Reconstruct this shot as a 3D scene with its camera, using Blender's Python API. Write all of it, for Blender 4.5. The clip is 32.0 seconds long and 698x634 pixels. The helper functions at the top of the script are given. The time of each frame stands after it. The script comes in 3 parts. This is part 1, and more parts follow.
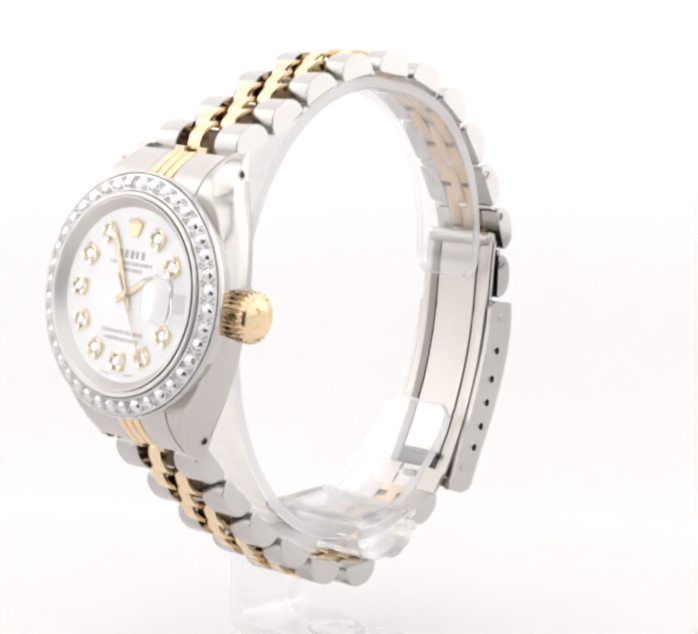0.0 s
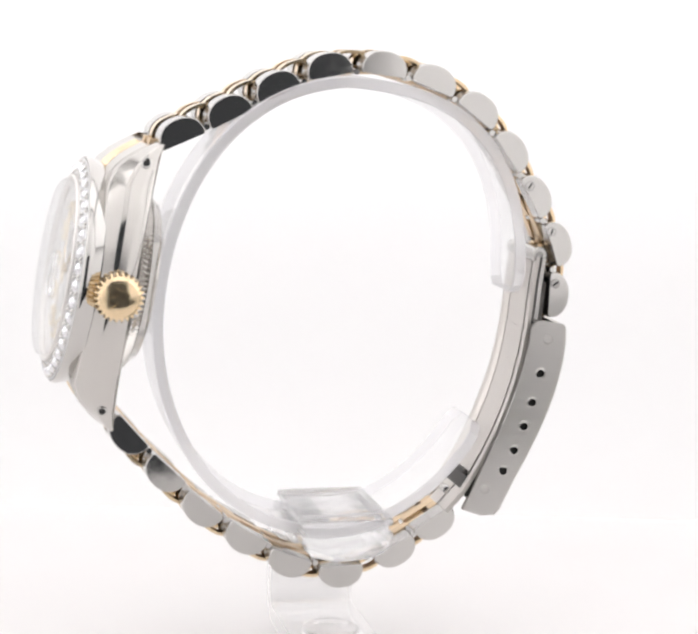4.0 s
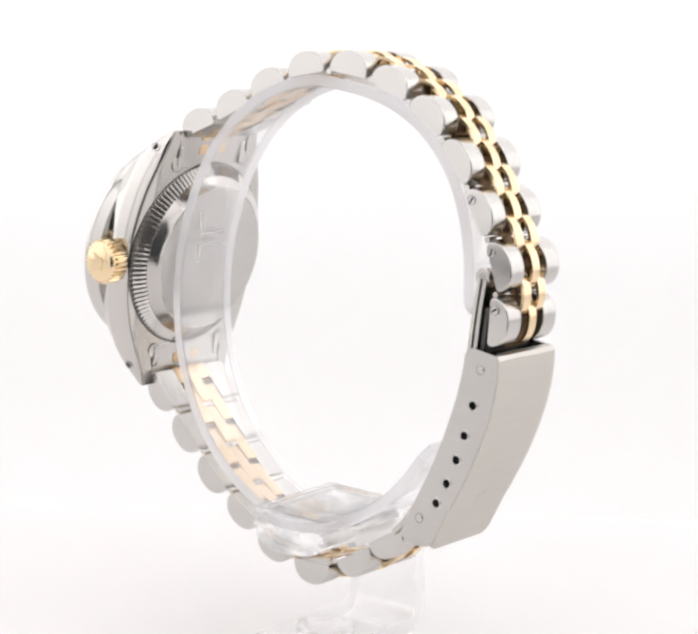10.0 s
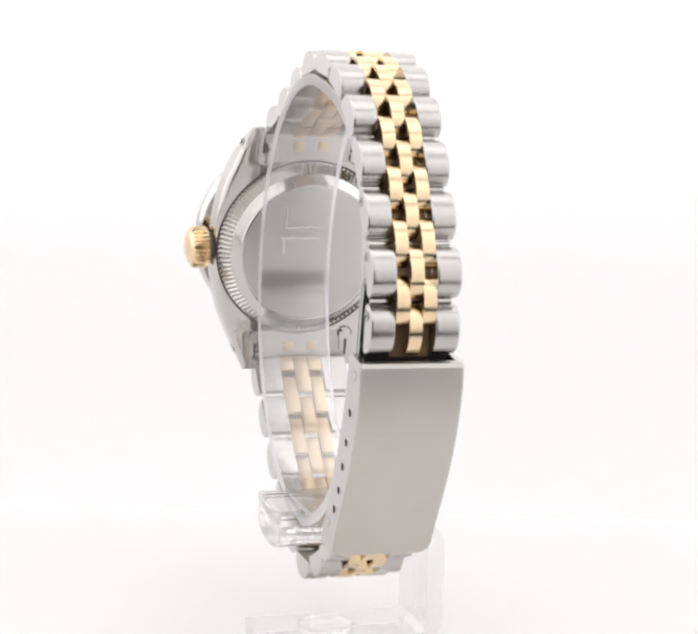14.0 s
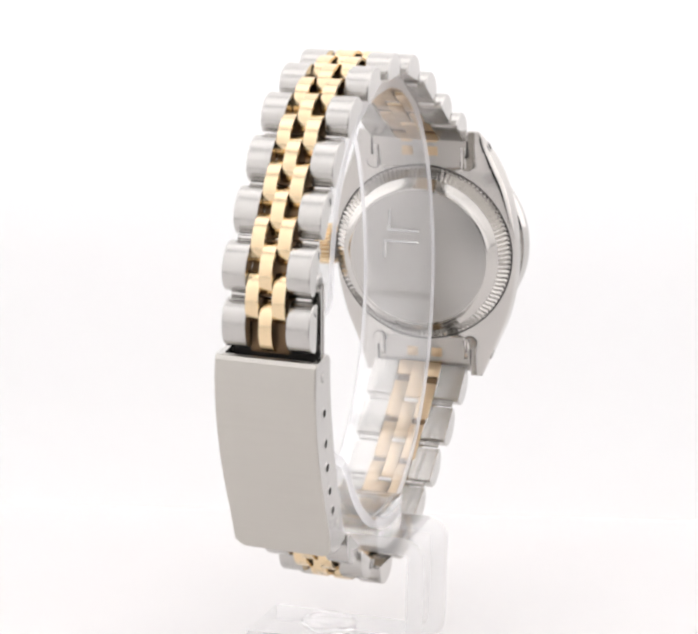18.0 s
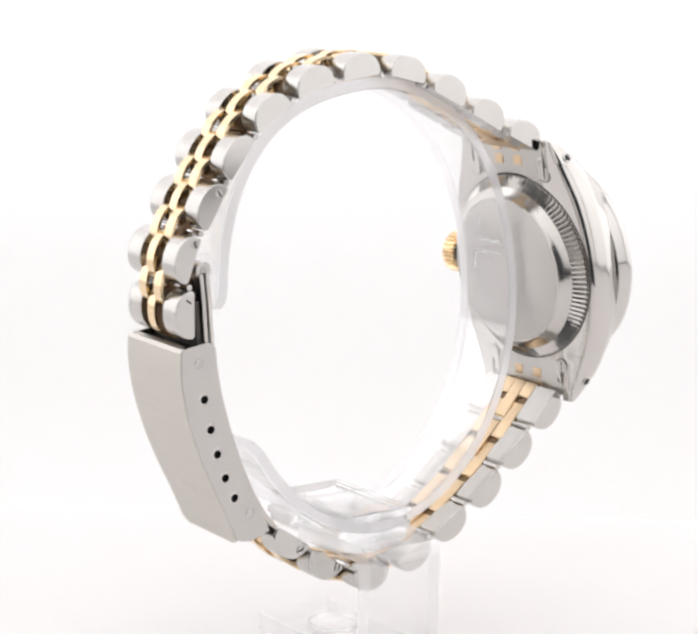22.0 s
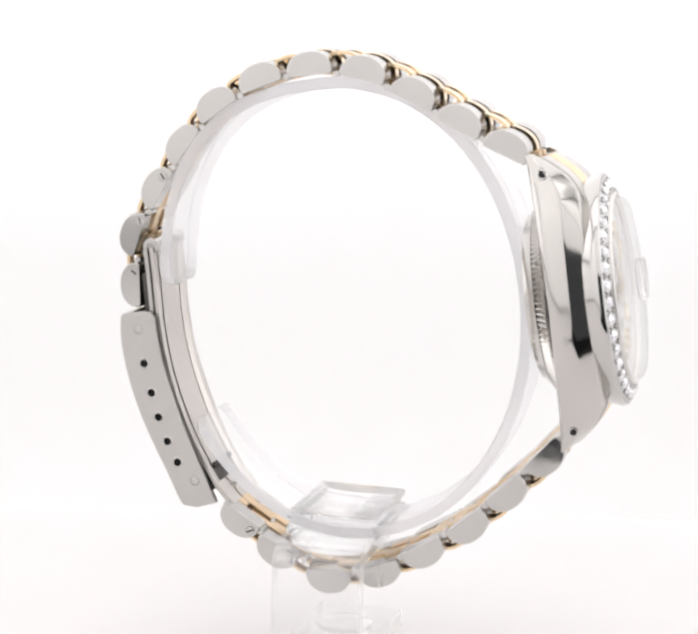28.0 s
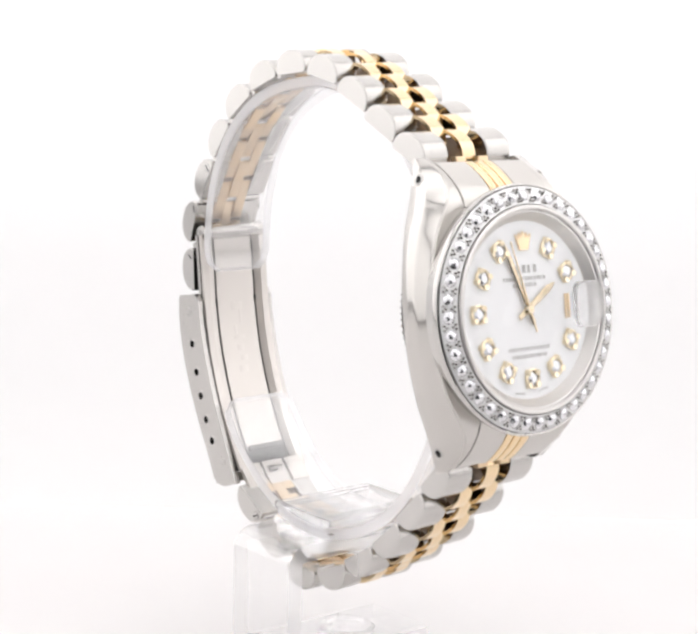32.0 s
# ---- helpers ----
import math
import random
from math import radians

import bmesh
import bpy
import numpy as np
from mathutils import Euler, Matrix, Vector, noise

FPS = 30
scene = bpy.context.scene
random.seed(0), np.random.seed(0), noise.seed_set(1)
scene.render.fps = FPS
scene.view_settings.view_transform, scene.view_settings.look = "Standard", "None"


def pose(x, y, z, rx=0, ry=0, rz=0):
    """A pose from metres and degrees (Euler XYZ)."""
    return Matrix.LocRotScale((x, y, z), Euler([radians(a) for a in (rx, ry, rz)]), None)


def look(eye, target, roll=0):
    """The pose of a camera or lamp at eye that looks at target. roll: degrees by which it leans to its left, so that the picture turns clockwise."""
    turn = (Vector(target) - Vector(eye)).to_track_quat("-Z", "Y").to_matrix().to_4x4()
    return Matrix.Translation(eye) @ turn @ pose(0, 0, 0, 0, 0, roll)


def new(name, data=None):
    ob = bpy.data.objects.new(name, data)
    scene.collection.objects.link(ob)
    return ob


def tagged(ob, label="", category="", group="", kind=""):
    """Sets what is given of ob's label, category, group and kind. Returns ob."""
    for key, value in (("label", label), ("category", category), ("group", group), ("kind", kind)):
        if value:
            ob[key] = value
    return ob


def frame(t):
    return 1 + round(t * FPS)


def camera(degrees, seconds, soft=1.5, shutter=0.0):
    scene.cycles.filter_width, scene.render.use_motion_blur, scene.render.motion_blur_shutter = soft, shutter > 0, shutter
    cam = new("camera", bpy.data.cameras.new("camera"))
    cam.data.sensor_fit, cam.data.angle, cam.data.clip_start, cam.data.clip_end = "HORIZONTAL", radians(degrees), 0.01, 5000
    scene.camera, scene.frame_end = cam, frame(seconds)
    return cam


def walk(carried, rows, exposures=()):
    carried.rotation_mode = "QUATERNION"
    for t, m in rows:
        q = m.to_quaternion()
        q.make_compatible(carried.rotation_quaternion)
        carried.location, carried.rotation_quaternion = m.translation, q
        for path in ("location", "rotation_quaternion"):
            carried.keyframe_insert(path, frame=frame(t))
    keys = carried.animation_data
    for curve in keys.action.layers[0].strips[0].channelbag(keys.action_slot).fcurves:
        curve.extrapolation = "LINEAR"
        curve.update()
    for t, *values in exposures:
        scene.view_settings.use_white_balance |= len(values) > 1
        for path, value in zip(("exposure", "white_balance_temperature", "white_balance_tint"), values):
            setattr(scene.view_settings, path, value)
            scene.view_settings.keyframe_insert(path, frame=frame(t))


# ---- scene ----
# Units below are millimetres in the turning frame of the stand: x from the dial (-) to the clasp (+),
# y across the bracelet (crown side -), z measured from the lens height; MM and LIFT bring them to metres over the table.
MM = 0.001
LIFT = 75.3
TURN_START, TURN_RATE = 48.936, -8.7235

cam = camera(21.64, 32.0, soft=3.0)
CAM_POSE = pose(0, -0.2063, LIFT * MM, 0, 0, -0.185) @ pose(0, 0, 0, 90 - 9.874, 0, 0) @ pose(0, 0, 0, 0, 0, 1.5)
walk(cam, [(0.0, CAM_POSE), (32.0, CAM_POSE)])

# ---- light: a white product tent with a dark opening in front ----
world = bpy.data.worlds.new("world")
scene.world = world
world.use_nodes = True
world.node_tree.nodes["Background"].inputs[0].default_value = (0.9, 0.93, 1.0, 1)
world.node_tree.nodes["Background"].inputs[1].default_value = 0.08
scene.view_settings.exposure = 0.0


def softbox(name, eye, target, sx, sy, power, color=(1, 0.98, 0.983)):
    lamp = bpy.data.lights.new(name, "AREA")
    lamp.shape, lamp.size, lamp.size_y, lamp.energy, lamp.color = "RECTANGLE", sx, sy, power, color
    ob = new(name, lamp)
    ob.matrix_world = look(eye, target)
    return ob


softbox("softbox_top", (0, 0.0, 0.64), (0, 0.0, 0), 0.74, 0.40, 0.92)
for sx, side in ((-1, "left"), (1, "right")):
    softbox("softbox_rear_" + side, (sx * 0.37, 0.1, 0.28), (0, 0.1, 0.28), 0.20, 0.54, 0.33)
    softbox("softbox_" + side, (sx * 0.37, -0.1, 0.28), (0, -0.1, 0.28), 0.20, 0.54, 0.24)
# unseen fill lamps added at the front cloth to brighten dial and steel
softbox("front_fill_left", (-0.2, -0.208, 0.22), (-0.2, 0.0, 0.22), 0.335, 0.42, 0.195)
softbox("front_fill_right", (0.247, -0.208, 0.22), (0.247, 0.0, 0.22), 0.245, 0.42, 0.15)
softbox("front_fill_top", (0.046, -0.208, 0.37), (0.046, 0.0, 0.37), 0.14, 0.46, 0.08)
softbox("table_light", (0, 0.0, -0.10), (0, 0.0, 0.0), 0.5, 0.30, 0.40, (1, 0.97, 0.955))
# two added fills whiten the tent floor that the steel mirrors
softbox("floor_fill_left", (-0.21, -0.155, -0.06), (-0.21, -0.155, 0.0), 0.33, 0.1, 0.09, (1, 0.97, 0.955))
softbox("floor_fill_right", (0.255, -0.155, -0.06), (0.255, -0.155, 0.0), 0.25, 0.1, 0.07, (1, 0.97, 0.955))
# unseen lamp added behind the sweep to whiten the backdrop
softbox("backdrop_fill", (0, 0.30, 0.26), (0, 0.0, 0.26), 0.86, 0.56, 3.4)


# ---- materials ----
def material(name, color, rough=0.5, metal=0.0, **more):
    m = bpy.data.materials.new(name)
    m.use_nodes = True
    b = m.node_tree.nodes["Principled BSDF"]
    b.inputs["Base Color"].default_value = (*color, 1)
    b.inputs["Roughness"].default_value = rough
    b.inputs["Metallic"].default_value = metal
    for key, value in more.items():
        b.inputs[key.replace("_", " ")].default_value = value
    return m


def grain(m, scale, stretch, rough_lo, rough_hi, bump=0.0, tint=0.0):
    """Brushed or speckled variation of roughness, relief and a little of the colour, in object space."""
    nt = m.node_tree
    b = nt.nodes["Principled BSDF"]
    tc, mp = nt.nodes.new("ShaderNodeTexCoord"), nt.nodes.new("ShaderNodeMapping")
    mp.inputs["Scale"].default_value = stretch
    no = nt.nodes.new("ShaderNodeTexNoise")
    no.inputs["Scale"].default_value, no.inputs["Detail"].default_value = scale, 6
    nt.links.new(tc.outputs["Object"], mp.inputs[0])
    nt.links.new(mp.outputs[0], no.inputs["Vector"])
    mr = nt.nodes.new("ShaderNodeMapRange")
    mr.inputs["From Min"].default_value, mr.inputs["From Max"].default_value = 0.3, 0.7
    mr.inputs["To Min"].default_value, mr.inputs["To Max"].default_value = rough_lo, rough_hi
    nt.links.new(no.outputs["Fac"], mr.inputs["Value"])
    nt.links.new(mr.outputs[0], b.inputs["Roughness"])
    if bump:
        bp = nt.nodes.new("ShaderNodeBump")
        bp.inputs["Strength"].default_value, bp.inputs["Distance"].default_value = bump, 0.00002
        nt.links.new(no.outputs["Fac"], bp.inputs["Height"])
        nt.links.new(bp.outputs[0], b.inputs["Normal"])
    if tint:
        base = tuple(b.inputs["Base Color"].default_value)[:3]
        big = nt.nodes.new("ShaderNodeTexNoise")
        big.inputs["Scale"].default_value, big.inputs["Detail"].default_value = scale * 0.08, 3
        nt.links.new(tc.outputs["Object"], big.inputs["Vector"])
        mx = nt.nodes.new("ShaderNodeMix")
        mx.data_type = "RGBA"
        mx.inputs["A"].default_value = (*[c * (1 - tint) for c in base], 1)
        mx.inputs["B"].default_value = (*[min(1, c * (1 + tint)) for c in base], 1)
        nt.links.new(big.outputs["Fac"], mx.inputs["Factor"])
        nt.links.new(mx.outputs["Result"], b.inputs["Base Color"])
    return m


steel = grain(material("polished_steel", (0.56, 0.545, 0.525), 0.12, 1.0), 900, (1, 1, 1), 0.05, 0.1, 0.01, 0.03)
link_steel = grain(material("satin_link_steel", (0.53, 0.515, 0.495), 0.2, 1.0), 1500, (0.06, 1, 1), 0.2, 0.26, 0.0, 0.02)
brushed = grain(material("brushed_clasp_steel", (0.56, 0.537, 0.497), 0.3, 1.0), 2600, (1, 0.04, 1), 0.4, 0.48, 0.006, 0.02)
blade_steel = grain(material("satin_blade_steel", (0.58, 0.55, 0.52), 0.3, 1.0), 700, (1, 1, 0.1), 0.3, 0.34, 0.0, 0.01)
back_steel = grain(material("brushed_back_steel", (0.54, 0.525, 0.505), 0.3, 1.0), 1800, (0.05, 1, 1), 0.34, 0.42, 0.01, 0.02)
gold = grain(material("polished_gold", (0.81, 0.64, 0.415), 0.16, 1.0), 1000, (1, 1, 1), 0.13, 0.22, 0.03, 0.04)
pale_gold = grain(material("pale_gold", (0.88, 0.77, 0.56), 0.2, 1.0), 1000, (1, 1, 1), 0.16, 0.26, 0.02, 0.04)
pointer_gold = grain(material("pointer_gold", (0.7, 0.59, 0.42), 0.2, 1.0), 1000, (1, 1, 1), 0.16, 0.26, 0.02, 0.04)
gold_matte = grain(material("satin_gold", (0.7, 0.54, 0.36), 0.3, 1.0), 1600, (0.1, 1, 1), 0.28, 0.4, 0.04, 0.04)
# filler colour that carries the shade of the gaps between beads and tabs
core_dark = material("shaded_gap_core", (0.2, 0.13, 0.075), 0.45, 0.9)
# dark gold: tarnish together with the shade inside beads and slots
shaded_tarnish = material("shaded_tarnished_gold", (0.4, 0.255, 0.135), 0.42, 1.0)
case_steel = grain(material("polished_case_steel", (0.56, 0.54, 0.515), 0.2, 1.0), 500, (1, 1, 1), 0.07, 0.12, 0.0, 0.02)
satin_top = grain(material("satin_top_steel", (0.55, 0.53, 0.505), 0.3, 1.0), 500, (1, 0.06, 1), 0.28, 0.292, 0.0, 0.004)
back_polish = grain(material("softly_polished_back", (0.56, 0.54, 0.515), 0.16, 1.0), 500, (1, 1, 1), 0.14, 0.19, 0.0, 0.02)
satin_ring = material("satin_inner_ring", (0.72, 0.7, 0.68), 0.45, 1.0)
seat_steel = material("stone_seat", (0.66, 0.66, 0.66), 0.4, 1.0)
groove_steel = material("groove_steel", (0.4, 0.39, 0.38), 0.35, 1.0)
# the next four put the shade of gaps, recesses and holes into colour
dark_metal = material("shadowed_steel", (0.1, 0.095, 0.09), 0.4, 1.0)
throat_dark = material("clasp_mouth_shadow", (0.03, 0.03, 0.03), 0.25, 0.8)
groove_dark = material("groove_shadow", (0.09, 0.085, 0.08), 0.5, 0.6)
hole_dark = material("hole_shadow", (0.01, 0.01, 0.01), 0.7)
acrylic = material("clear_acrylic", (0.99, 0.99, 1.0), 0.02, 0.0, IOR=1.49, Transmission_Weight=1.0)



def clear_mix(m, share):
    """Thin clear plastic: part of the light goes straight on."""
    nt = m.node_tree
    b, out = nt.nodes["Principled BSDF"], nt.nodes["Material Output"]
    tr, mx = nt.nodes.new("ShaderNodeBsdfTransparent"), nt.nodes.new("ShaderNodeMixShader")
    mx.inputs[0].default_value = share
    nt.links.new(b.outputs[0], mx.inputs[1])
    nt.links.new(tr.outputs[0], mx.inputs[2])
    nt.links.new(mx.outputs[0], out.inputs["Surface"])


clear_mix(acrylic, 0.6)


def pane_glass(name, least, most, rough=0.02, power=4.0):
    """A thin clear pane: straight through, with a gloss that grows towards grazing view."""
    m = bpy.data.materials.new(name)
    m.use_nodes = True
    nt = m.node_tree
    nt.nodes.remove(nt.nodes["Principled BSDF"])
    tr, gl, lw, pw, mr, mx = (nt.nodes.new(k) for k in ("ShaderNodeBsdfTransparent", "ShaderNodeBsdfGlossy", "ShaderNodeLayerWeight", "ShaderNodeMath", "ShaderNodeMapRange", "ShaderNodeMixShader"))
    gl.inputs["Roughness"].default_value = rough
    pw.operation = "POWER"
    pw.inputs[1].default_value = power
    mr.inputs["To Min"].default_value, mr.inputs["To Max"].default_value = least, most
    nt.links.new(lw.outputs["Facing"], pw.inputs[0])
    nt.links.new(pw.outputs[0], mr.inputs["Value"])
    nt.links.new(mr.outputs[0], mx.inputs[0])
    nt.links.new(tr.outputs[0], mx.inputs[1])
    nt.links.new(gl.outputs[0], mx.inputs[2])
    nt.links.new(mx.outputs[0], nt.nodes["Material Output"].inputs["Surface"])
    return m


acrylic_face = pane_glass("acrylic_face", 0.15, 0.6, 0.08)


def lit_edge(name, through_share, glow_share):
    """A cut acrylic edge: translucent white imitates the light the sheet gathers, partly seen through."""
    m = bpy.data.materials.new(name)
    m.use_nodes = True
    nt = m.node_tree
    nt.nodes.remove(nt.nodes["Principled BSDF"])
    tr, tl, gl, m1, m2 = (nt.nodes.new(k) for k in ("ShaderNodeBsdfTransparent", "ShaderNodeBsdfTranslucent", "ShaderNodeBsdfGlossy", "ShaderNodeMixShader", "ShaderNodeMixShader"))
    tr.inputs[0].default_value = (0.97, 0.965, 0.98, 1)
    tl.inputs[0].default_value = (0.97, 0.97, 0.99, 1)
    gl.inputs["Roughness"].default_value = 0.1
    m1.inputs[0].default_value, m2.inputs[0].default_value = glow_share, through_share
    nt.links.new(gl.outputs[0], m1.inputs[1])
    nt.links.new(tl.outputs[0], m1.inputs[2])
    nt.links.new(m1.outputs[0], m2.inputs[1])
    nt.links.new(tr.outputs[0], m2.inputs[2])
    nt.links.new(m2.outputs[0], nt.nodes["Material Output"].inputs["Surface"])
    return m


acrylic_edge = lit_edge("acrylic_cut_edge", 0.27, 0.75)
crystal_glass = pane_glass("crystal_glass", 0.02, 1.0, 0.02, 4.0)
acrylic_mark = material("milky_acrylic", (0.97, 0.97, 0.98), 0.3, 0.0, IOR=1.45, Transmission_Weight=0.3)
clear_mix(acrylic_mark, 0.7)
acrylic_block = material("scuffed_acrylic", (1, 1, 1), 0.0, 0.0, IOR=1.49, Transmission_Weight=1.0)
clear_mix(acrylic_block, 0.15)
lens_glass = material("magnifier_glass", (1, 1, 1), 0.0, 0.0, IOR=1.5, Transmission_Weight=1.0)
clear_mix(lens_glass, 0.2)

diamond_mat = material("diamond", (0.74, 0.74, 0.76), 0.05, 0.9, IOR=2.3)
dial_mat = grain(material("mother_of_pearl", (0.94, 0.945, 0.955), 0.3), 160, (1, 1, 1), 0.2, 0.35, 0.0, 0.03)
ink = material("dial_print", (0.46, 0.45, 0.44), 0.5)
cloth = grain(material("white_backdrop", (0.9, 0.895, 0.895), 0.7), 60, (1, 1, 1), 0.6, 0.8, 0.0, 0.006)


def translucent(m, share):
    """Lets part of the light behind a sheet through it."""
    nt = m.node_tree
    b, out = nt.nodes["Principled BSDF"], nt.nodes["Material Output"]
    tr, mx = nt.nodes.new("ShaderNodeBsdfTranslucent"), nt.nodes.new("ShaderNodeMixShader")
    tr.inputs[0].default_value = (0.95, 0.94, 0.94, 1)
    mx.inputs[0].default_value = share
    nt.links.new(b.outputs[0], mx.inputs[1])
    nt.links.new(tr.outputs[0], mx.inputs[2])
    nt.links.new(mx.outputs[0], out.inputs["Surface"])


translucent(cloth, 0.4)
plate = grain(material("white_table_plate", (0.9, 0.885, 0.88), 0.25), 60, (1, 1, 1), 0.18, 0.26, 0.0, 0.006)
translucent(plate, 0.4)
tent_mat = grain(material("tent_fabric", (0.88, 0.88, 0.88), 0.9), 300, (1, 1, 1), 0.85, 0.95, 0.0, 0.01)
room_dark = material("dark_room", (0.02, 0.02, 0.022), 0.9)


# ---- building helpers ----
def mm(x, y, z):
    return Vector((x * MM, y * MM, (z + LIFT) * MM))


def part(name, bm, mat, parent=None, label="", m=None, smooth=True):
    me = bpy.data.meshes.new(name)
    bmesh.ops.recalc_face_normals(bm, faces=bm.faces)
    bm.to_mesh(me)
    bm.free()
    me.materials.append(mat)
    if smooth:
        for f in me.polygons:
            f.use_smooth = True
        me.set_sharp_from_angle(angle=radians(24))
    ob = new(name, me)
    if parent:
        ob.parent = parent
    if m is not None:
        ob.matrix_local = m
    if label:
        tagged(ob, label=label)
    return ob


def clear_part(name, bm, parent, label, m, axis):
    """An acrylic piece: clear broad faces, brighter cut edges on the faces that look along the given axis."""
    bmesh.ops.recalc_face_normals(bm, faces=bm.faces)
    bm.normal_update()
    for f in bm.faces:
        f.material_index = 1 if abs(f.normal[axis]) > 0.45 or len(f.verts) > 4 else 0
    ob = part(name, bm, acrylic_face, parent, label, m)
    ob.data.materials.append(acrylic_edge)
    ob.visible_shadow = False
    return ob


def again(ob, m, label=""):
    o = ob.copy()
    scene.collection.objects.link(o)
    o.matrix_local = m
    if label:
        tagged(o, label=label)
    return o


def loft(bm, rings, caps=True, closed=True):
    """Skin a run of point rings (in mm) into a body."""
    vs = [[bm.verts.new(Vector(p) * MM) for p in r] for r in rings]
    n = len(vs[0])
    for a, b in zip(vs, vs[1:]):
        for i in range(n if closed else n - 1):
            j = (i + 1) % n
            bm.faces.new((a[i], a[j], b[j], b[i]))
    if caps:
        bm.faces.new(vs[0][::-1])
        bm.faces.new(vs[-1])
    return vs


def lathe(bm, prof, seg=96, ends=False):
    """Turn a profile of (radius, height) in mm about local z; the profile is closed unless ends is set (then it starts and ends on the axis)."""
    rows = []
    for r, z in prof:
        if r < 1e-6:
            rows.append([bm.verts.new((0, 0, z * MM))])
        else:
            rows.append([bm.verts.new((r * MM * math.cos(2 * math.pi * i / seg), r * MM * math.sin(2 * math.pi * i / seg), z * MM)) for i in range(seg)])
    pairs = list(zip(rows, rows[1:])) + ([] if ends else [(rows[-1], rows[0])])
    for a, b in pairs:
        for i in range(seg):
            j = (i + 1) % seg
            if len(a) == 1 and len(b) == 1:
                continue
            if len(a) == 1:
                bm.faces.new((a[0], b[i], b[j]))
            elif len(b) == 1:
                bm.faces.new((a[i], a[j], b[0]))
            else:
                bm.faces.new((a[i], a[j], b[j], b[i]))


def box(bm, x0, x1, y0, y1, z0, z1, bevel=0.0):
    """A block in mm with chamfered edges."""
    made = bmesh.ops.create_cube(bm, size=1)
    for v in made["verts"]:
        v.co = Vector(((x0 + (v.co.x + 0.5) * (x1 - x0)) * MM, (y0 + (v.co.y + 0.5) * (y1 - y0)) * MM, (z0 + (v.co.z + 0.5) * (z1 - z0)) * MM))
    if bevel:
        edges = {e for v in made["verts"] for e in v.link_edges}
        bmesh.ops.bevel(bm, geom=list(edges), offset=bevel * MM, segments=2, affect="EDGES", profile=0.5)


def rod(bm, p, q, r, seg=20, bevel=0.0):
    """A round bar from p to q in mm."""
    p, q = Vector(p), Vector(q)
    d = (q - p)
    rot = d.to_track_quat("Z", "Y").to_matrix()
    L = d.length
    prof = [(0, 0), (r - bevel, 0), (r, bevel), (r, L - bevel), (r - bevel, L), (0, L)] if bevel else [(0, 0), (r, 0), (r, L), (0, L)]
    rows = []
    for rr, z in prof:
        k = 1 if rr == 0 else seg
        rows.append([bm.verts.new((p + rot @ Vector((rr * math.cos(2 * math.pi * i / seg), rr * math.sin(2 * math.pi * i / seg), z))) * MM) for i in range(k)])
    for a, b in zip(rows, rows[1:]):
        for i in range(seg):
            j = (i + 1) % seg
            if len(a) == 1:
                bm.faces.new((a[0], b[j], b[i]))
            elif len(b) == 1:
                bm.faces.new((a[i], a[j], b[0]))
            else:
                bm.faces.new((a[i], a[j], b[j], b[i]))


def d_profile(chord, height, base=0.3, seg=18):
    """The half-round section of a bracelet link: flat inside, arched outside."""
    c = chord / 2
    pts = [(-c + 0.22, 0.0), (c - 0.22, 0.0)]
    for i in range(seg + 1):
        a = math.pi * i / seg
        pts.append((c * math.copysign(abs(math.cos(a)) ** 0.9, math.cos(a)), base + (height - base) * math.sin(a) ** 0.9))
    return pts


def d_bar(chord, height, y0, y1, rim=0.16):
    bm = bmesh.new()
    def ring(y, k):
        return [(x * (1 - k), y, max(0.0, z - 0) * (1 - k) + k * 0.6) for x, z in d_profile(chord, height)]
    loft(bm, [ring(y0, 0.05), ring(y0 + rim * 0.35, 0.016), ring(y0 + rim, 0), ring(y0 + rim + 0.05, 0), ring(y1 - rim - 0.05, 0), ring(y1 - rim, 0), ring(y1 - rim * 0.35, 0.016), ring(y1, 0.05)])
    bm.faces.ensure_lookup_table()
    for k in (-1, -2):
        bm.faces[k].material_index = 1
    return bm


def d_tube(chord, height, y0, y1, wall=0.3):
    """A folded bead: the half-round section as a hollow tube, open at both sides."""
    bm = bmesh.new()
    out = d_profile(chord, height)
    cz = height * 0.42
    inn = [(x * (1 - 2 * wall / chord), cz + (z - cz) * (1 - 2 * wall / height)) for x, z in out]
    rows = [[(x, y, z) for x, z in pr] for pr, y in ((inn, y0), (out, y0), (out, y1), (inn, y1), (inn, y0))]
    vs = [[bm.verts.new(Vector(q) * MM) for q in r] for r in rows[:4]]
    n = len(out)
    for k in range(4):
        p, q = vs[k], vs[(k + 1) % 4]
        for i in range(n):
            j = (i + 1) % n
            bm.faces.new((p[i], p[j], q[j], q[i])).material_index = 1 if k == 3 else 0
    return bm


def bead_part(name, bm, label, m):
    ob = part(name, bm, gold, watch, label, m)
    # inner tube faces: tarnish and inside shade in one dark colour
    ob.data.materials.append(shaded_tarnish)


def floor_plate(y0, y1, m, x0=-2.6, x1=2.6):
    """The flat gold inside of the bracelet under a bead, its hidden upper face coloured dark for the shade in the
    slots.
    """
    bm = bmesh.new()
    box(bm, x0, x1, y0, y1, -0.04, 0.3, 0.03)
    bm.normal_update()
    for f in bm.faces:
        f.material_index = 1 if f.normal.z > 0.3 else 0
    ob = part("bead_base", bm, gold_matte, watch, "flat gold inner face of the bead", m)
    ob.data.materials.append(shaded_tarnish)


